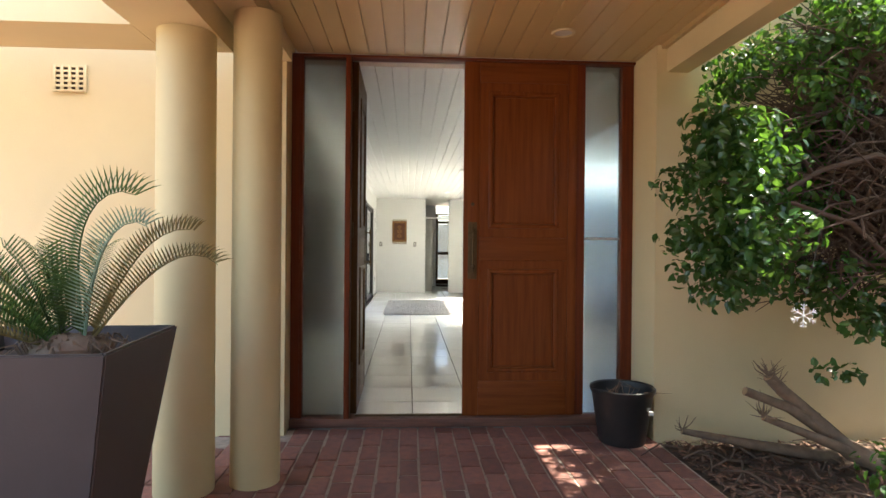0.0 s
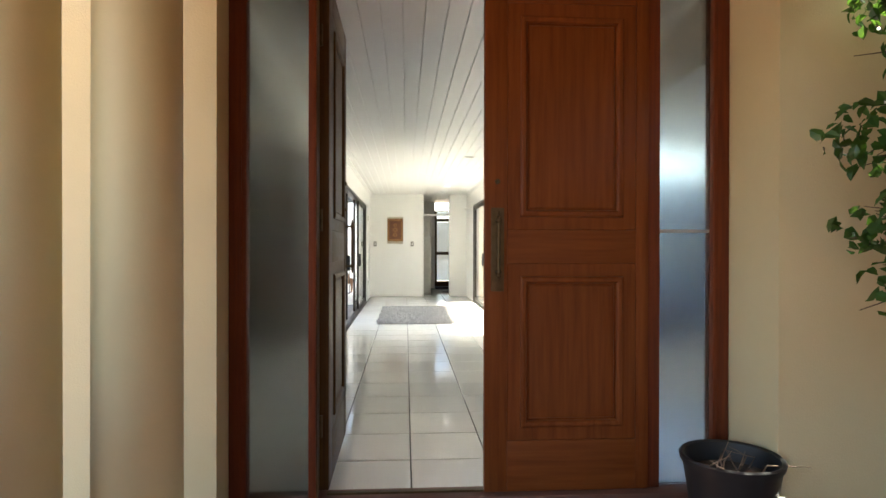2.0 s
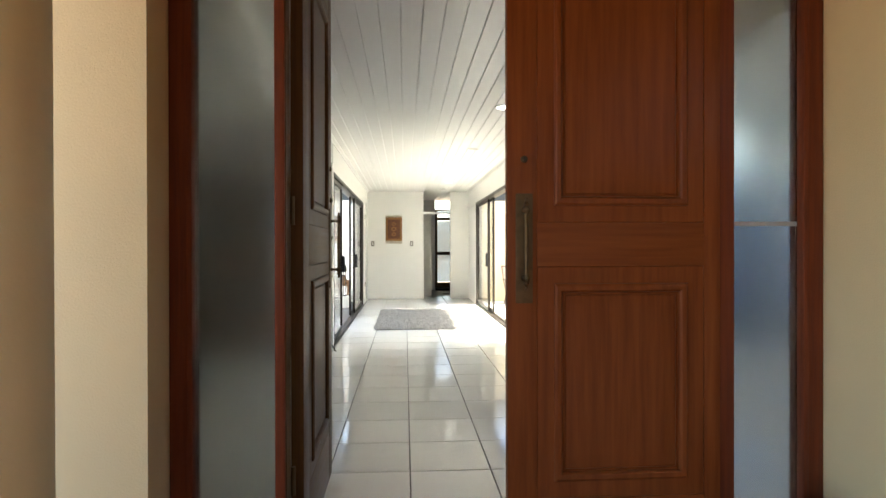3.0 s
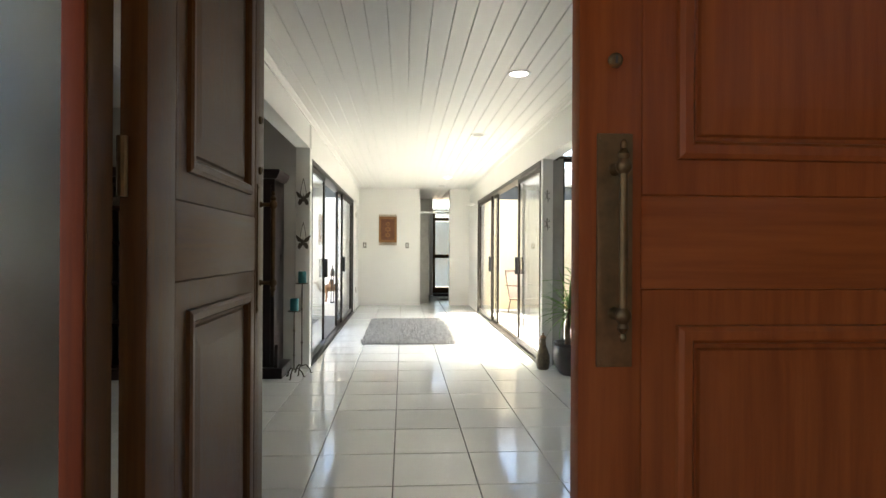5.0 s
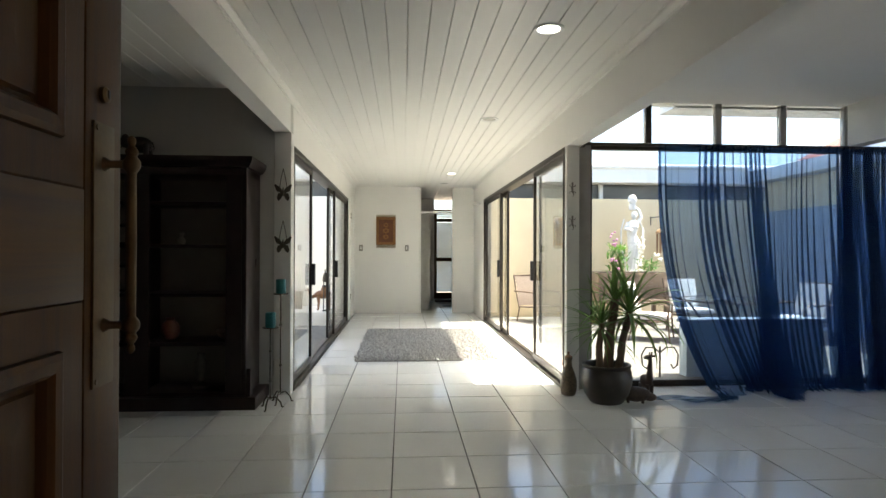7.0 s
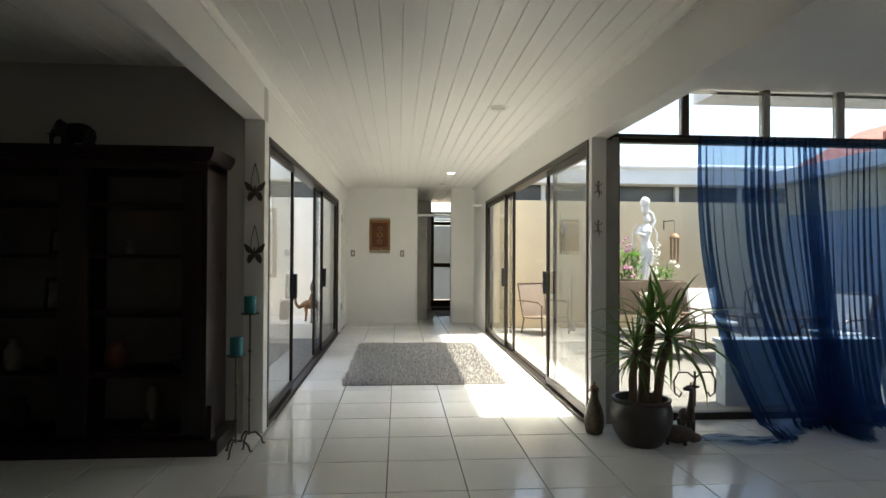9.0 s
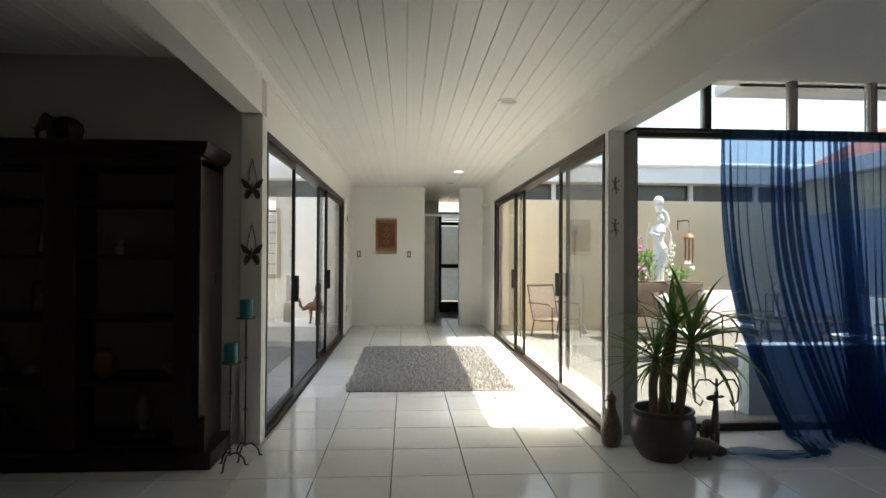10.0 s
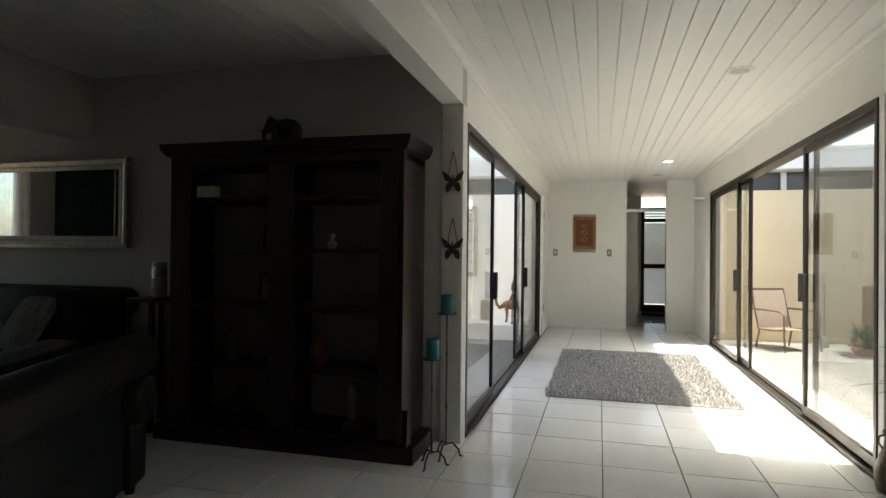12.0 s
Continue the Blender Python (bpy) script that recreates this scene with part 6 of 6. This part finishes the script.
for k in range(70):
    b0 = rm.choice([(-0.44, 0.03, 0.52), (-0.51, -0.04, 0.32), (-0.44, 0.03, 0.51), (-0.40, 0.02, 0.48), (-0.80, 0.28, 0.15)])
    e = (b0[0] + rm.gauss(-0.01, 0.045), b0[1] + rm.gauss(0, 0.04), b0[2] + abs(rm.gauss(0.04, 0.05)))
    tube([b0, ((b0[0] + e[0]) / 2 + rm.gauss(0, 0.01), (b0[1] + e[1]) / 2, (b0[2] + e[2]) / 2), e], [0.004, 0.003, 0.001], 4, tw2)
part("twigs", tw2, M_BRANCH, sp)
tw3 = bmesh.new()
for k in range(50):
    x, y, a = rm.uniform(-1.0, 0.4), rm.uniform(-0.7, 0.35), rm.uniform(0, 6.28)
    L = rm.uniform(0.1, 0.35)
    tube([(x, y, 0.03), (x + L * 0.5 * math.cos(a), y + L * 0.5 * math.sin(a), 0.05 + rm.uniform(0, 0.03)), (x + L * math.cos(a), y + L * math.sin(a), 0.03)], [0.008, 0.006, 0.003], 5, tw3)
tagged(solid("fallen_twigs", tw3, M_TANGLE, "dry fallen twigs lying on the bed", "twigs", pose(2.55, 2.62, -0.02)), kind="stuff")


def leaf_cloud(bm_v, bm_f, centre, radii, count, r, size):
    """Pointed leaves, folded along the rib, scattered in a lumpy shell."""
    for _ in range(count):
        while True:
            v = Vector((r.uniform(-1, 1), r.uniform(-1, 1), r.uniform(-1, 1)))
            if 0.30 < v.length < 1:
                break
        p = Vector(centre) + Vector((v.x * radii[0], v.y * radii[1], v.z * radii[2]))
        n = (v.normalized() + Vector((r.gauss(0, 0.5), r.gauss(0, 0.5), r.gauss(0.35, 0.5)))).normalized()
        t = n.orthogonal().normalized()
        t = Matrix.Rotation(r.uniform(0, 6.28), 3, n) @ t
        t = (t + Vector((0, 0, -0.5))).normalized()
        b = n.cross(t).normalized()
        L = size * r.uniform(0.7, 1.35)
        W = L * r.uniform(0.26, 0.36)
        i = len(bm_v)
        bm_v += [p, p + t * L * 0.35 + b * W + n * W * 0.35, p + t * L * 0.75 + b * W * 0.7 + n * W * 0.2, p + t * L - n * L * 0.12, p + t * L * 0.75 - b * W * 0.7 + n * W * 0.2, p + t * L * 0.35 - b * W + n * W * 0.35, p + t * L * 0.5]
        bm_f += [(i, i + 1, i + 2, i + 6), (i + 6, i + 2, i + 3), (i, i + 6, i + 4, i + 5), (i + 6, i + 3, i + 4)]


sh = thing("shrub", "large glossy-leaved shrub with tangled bare branches", "shrub", pose(0, 0, 0))
rs_ = random.Random(77)
vs, fs = [], []
# high and outlying clumps stand unseen, added to shade the wall, bush and porch
CLUMPS = [((1.84, 2.72, 1.84), (0.17, 0.22, 0.18), 260), ((1.72, 2.65, 1.55), (0.24, 0.25, 0.28), 380), ((1.80, 2.62, 1.22), (0.26, 0.25, 0.28), 420), ((1.86, 2.70, 1.10), (0.22, 0.20, 0.18), 240), ((1.88, 2.6, 1.75), (0.14, 0.2, 0.25), 120),
          ((1.98, 2.5, 1.22), (0.18, 0.2, 0.16), 130), ((2.12, 2.55, 1.20), (0.24, 0.25, 0.26), 260), ((2.12, 2.6, 1.72), (0.16, 0.2, 0.25), 160), ((2.30, 2.45, 2.26), (0.26, 0.35, 0.22), 420), ((2.12, 2.2, 1.95), (0.10, 0.3, 0.12), 70), ((2.45, 2.3, 2.38), (0.42, 0.4, 0.22), 560), ((2.9, 2.2, 2.42), (0.45, 0.45, 0.24), 520), ((2.35, 2.1, 2.75), (0.5, 0.6, 0.22), 480), ((2.35, 2.5, 2.62), (0.3, 0.5, 0.22), 330),
          ((2.35, 2.55, 1.05), (0.26, 0.25, 0.16), 200), ((2.50, 2.45, 0.80), (0.25, 0.25, 0.22), 200), ((2.8, 2.3, 0.85), (0.3, 0.3, 0.30), 240), ((2.15, 1.9, 0.18), (0.22, 0.2, 0.16), 150), ((2.45, 1.85, 0.22), (0.2, 0.2, 0.2), 130), ((2.15, 2.3, 0.62), (0.10, 0.06, 0.05), 14),
          ((3.3, 2.2, 1.8), (0.4, 0.5, 0.7), 450), ((2.6, 1.5, 2.9), (0.5, 0.6, 0.2), 330), ((3.3, 1.6, 2.8), (0.6, 0.8, 0.3), 500), ((2.0, 1.7, 2.95), (0.35, 0.6, 0.14), 170), ((2.3, 2.7, 3.1), (0.5, 0.35, 0.16), 260),
          ((2.6, 2.85, 2.75), (0.45, 0.22, 0.25), 620), ((3.1, 2.8, 2.95), (0.45, 0.3, 0.3), 620), ((2.9, 2.95, 2.1), (0.4, 0.12, 0.3), 380), ((2.3, 2.9, 2.35), (0.35, 0.15, 0.2), 320), ((2.6, 0.7, 3.0), (0.6, 0.7, 0.22), 420), ((3.4, 0.6, 2.6), (0.6, 0.9, 0.5), 600), ((3.5, 1.6, 3.3), (0.7, 0.9, 0.25), 500), ((2.5, -0.5, 2.9), (0.7, 0.7, 0.35), 520), ((3.3, -0.6, 2.0), (0.5, 0.8, 0.9), 700), ((3.5, 1.9, 1.0), (0.35, 0.5, 0.7), 420)]
CLUMPS = [((0.062 + (c[0] - 0.062) * 0.86, -0.434 + (c[1] + 0.434) * 0.86, 1.19 + (c[2] - 1.19) * 0.86), tuple(0.9 * q for q in rd), n) if c[0] < 2.1 and c[1] > 2.4 else (c, rd, n) for c, rd, n in CLUMPS]
CLUMPS += [((1.86, 2.85, 2.14), (0.10, 0.20, 0.06), 70), ((1.98, 2.60, 2.20), (0.10, 0.20, 0.06), 70), ((2.05, 2.95, 2.25), (0.12, 0.10, 0.06), 60)]
for c, rd, n in CLUMPS:
    for _ in range(max(2, n // 34)):
        while True:
            v = Vector((rs_.uniform(-1, 1), rs_.uniform(-1, 1), rs_.uniform(-1, 1)))
            if 0.35 < v.length < 1.15:
                break
        q = rs_.uniform(0.07, 0.17) if n > 20 else rs_.uniform(0.04, 0.06)
        leaf_cloud(vs, fs, (c[0] + v.x * rd[0], c[1] + v.y * rd[1], c[2] + v.z * rd[2]), (q * 1.2, q * 1.2, q * 0.8), int(64 * (q / 0.12) ** 1.6), rs_, 0.047)
me = bpy.data.meshes.new("leaves")
me.from_pydata([tuple(v) for v in vs], [], fs)
me.materials.append(M_SHRUB)
lo = new("leaves", me)
lo.parent = sh
tagged(lo, kind="stuff")
for k in range(13):
    c = CLUMPS[k % len(CLUMPS)][0]
    s0 = Vector((3.15 + rs_.uniform(-0.2, 0.25), 2.55 + rs_.uniform(-0.15, 0.15), 0.05 if k < 2 else rs_.uniform(1.0, 1.6)))
    e = Vector(c)
    pts = []
    for q in range(7):
        t = q / 6
        p = s0.lerp(e, t) + Vector((rs_.gauss(0, 0.05), rs_.gauss(0, 0.05), 0.35 * math.sin(math.pi * t) * (1 if k < 5 else 0.3)))
        pts.append(p)
    r0 = 0.026 if k < 3 else 0.013
    part("branch", tube(pts, [r0 * (1 - 0.8 * q / 6) for q in range(7)], 8), M_TANGLE, sh)
tang = bmesh.new()
for k in range(3600):
    p = Vector((min(max(rs_.gauss(2.7, 0.34), 2.3), 3.5), rs_.uniform(2.3, 3.0), min(max(rs_.gauss(1.66, 0.34), 1.08), 2.35)))
    d = Vector((rs_.gauss(-0.4, 0.5), rs_.gauss(0, 0.3), rs_.gauss(0.05, 0.35))) * 0.35
    m_ = p + d * 0.5 + Vector((rs_.gauss(0, 0.04), rs_.gauss(0, 0.04), rs_.gauss(0.02, 0.05)))
    tube([p, m_, p + d], [0.006, 0.004, 0.002], 4, tang)
tagged(part("tangled_twigs", tang, M_TANGLE, sh), kind="stuff")

# wire snowflake on a thread
sf = thing("snowflake_ornament", "silvery wire snowflake hanging on a thread from the shrub", "ornament", pose(1.285, 1.32, 0.985, 0, 0, -28) @ Matrix.Scale(0.85, 4))
wire = bmesh.new()
for k in range(6):
    a = math.pi / 3 * k + 0.5
    u, v = math.cos(a), math.sin(a)
    tube([(0, 0, 0), (0.043 * u, 0, 0.043 * v)], 0.0019, 5, wire)
    for q in (0.020, 0.032):
        for s in (-1, 1):
            a2 = a + s * 0.8
            tube([(q * u, 0, q * v), (q * u + 0.013 * math.cos(a2), 0, q * v + 0.013 * math.sin(a2))], 0.0017, 5, wire)
part("flake", wire, M_FASCIA, sf)
part("thread", tube([(0, 0, 0.043), (0.25, 0.5, 1.0), (0.35, 0.55, 1.25)], 0.0006, 4), M_BLACK, sf)

# ---- floor tiles and pavers ----
TX, TY, X0, Y0 = 0.424, 0.461, 0.100, 6.395
tile_bm = box(bmesh.new(), -TX / 2 + 0.003, TX / 2 - 0.003, -TY / 2 + 0.003, TY / 2 - 0.003, -0.012, 0.0)
bmesh.ops.bevel(tile_bm, geom=[e for e in tile_bm.edges if all(abs(v.co.z) < 1e-6 for v in e.verts)], offset=0.0018, segments=1, affect="EDGES")
tile_mesh = mesh_of("tile", tile_bm, M_TILE, 20)
floor = thing("floor", "glossy white ceramic floor tiles with dark grout lines", "floor", kind="structure")
rest = bmesh.new()
tile_rnd = random.Random(5)
for i in range(-15, 16):
    for j in range(-6, 26):
        cx, cy = X0 + (i + 0.5) * TX, Y0 + (j + 0.5) * TY
        x0, x1, y0, y1 = cx - TX / 2, cx + TX / 2, cy - TY / 2, cy + TY / 2
        hall = XL - 0.2 < cx < XR + 0.2
        if y0 > 18 or (cy > 8.6 and not hall) or y1 < 3.64:
            continue
        whole = y0 > 3.60 and (y1 < 8.45 or (x0 > XL and x1 < XR))
        if whole and -2.2 < cx < 3.3 and cy < 14.8:
            o = new("tile", tile_mesh)
            o.parent = floor
            o.matrix_basis = pose(cx, cy, tile_rnd.uniform(-0.0004, 0.0004), tile_rnd.uniform(-0.05, 0.05), tile_rnd.uniform(-0.05, 0.05))
        else:
            a, b = max(x0, -6.2), min(x1, 6.6)
            c, d = max(y0, 3.60), min(y1, 18.0)
            if cy > 8.2:
                if hall and y0 > 8.45:
                    a, b = max(x0, XL), min(x1, XR)
                elif not hall:
                    d = min(y1, 8.52)
            if b - a > 0.03 and d - c > 0.03:
                box(rest, a + 0.003, b - 0.003, c + 0.003, d - 0.003, -0.012, -0.0002)
tagged(part("tile_field", rest, M_TILEREST, floor, smooth=None), kind="stuff")

paving = thing("paving", "red-brown clay brick paving laid in running bond on the porch", "paving", kind="structure")
part("sand_bed", B(-4.2, 1.62, -4.0, YD - 0.031, -0.19, ZG - 0.007), M_SAND, paving)
PW, PL = 0.114, 0.226
brick_bm = box(bmesh.new(), -PW / 2 + 0.0045, PW / 2 - 0.0045, -PL / 2 + 0.004, PL / 2 - 0.004, -0.05, 0.0)
bmesh.ops.bevel(brick_bm, geom=[e for e in brick_bm.edges if all(abs(v.co.z) < 1e-6 for v in e.verts)], offset=0.005, segments=2, affect="EDGES")
brick_mesh = mesh_of("brick", brick_bm, M_BRICK, 30)
brick_rnd = random.Random(12)
far = bmesh.new()
i = 0
x = 1.555
while x > -4.0:
    off = (i % 2) * PL / 2 + brick_rnd.uniform(-0.025, 0.025)
    y = YD - 0.035 - PL / 2 - off
    first = True
    while y > -3.8:
        dz = ZG + brick_rnd.uniform(-0.004, 0.003)
        if -0.72 < x < 1.6 and y > 0.72:
            o = new("brick", brick_mesh)
            o.parent = paving
            o.matrix_basis = pose(x + brick_rnd.uniform(-0.002, 0.002), y, dz, brick_rnd.uniform(-0.8, 0.8), brick_rnd.uniform(-1, 1), brick_rnd.uniform(-0.8, 0.8))
        elif not (x < -0.72 and y > 3.2):
            box(far, x - PW / 2 + 0.004, x + PW / 2 - 0.004, y - PL / 2 + 0.004, y + PL / 2 - 0.004, -0.05, dz)
        y -= PL
    if off > 0.06:
        box(far, x - PW / 2 + 0.004, x + PW / 2 - 0.004, YD - 0.035 - off + 0.004, YD - 0.036, -0.05, ZG - 0.001)
    x -= PW
    i += 1
tagged(part("brick_field", far, M_BRICKREST, paving, smooth=None), kind="stuff")
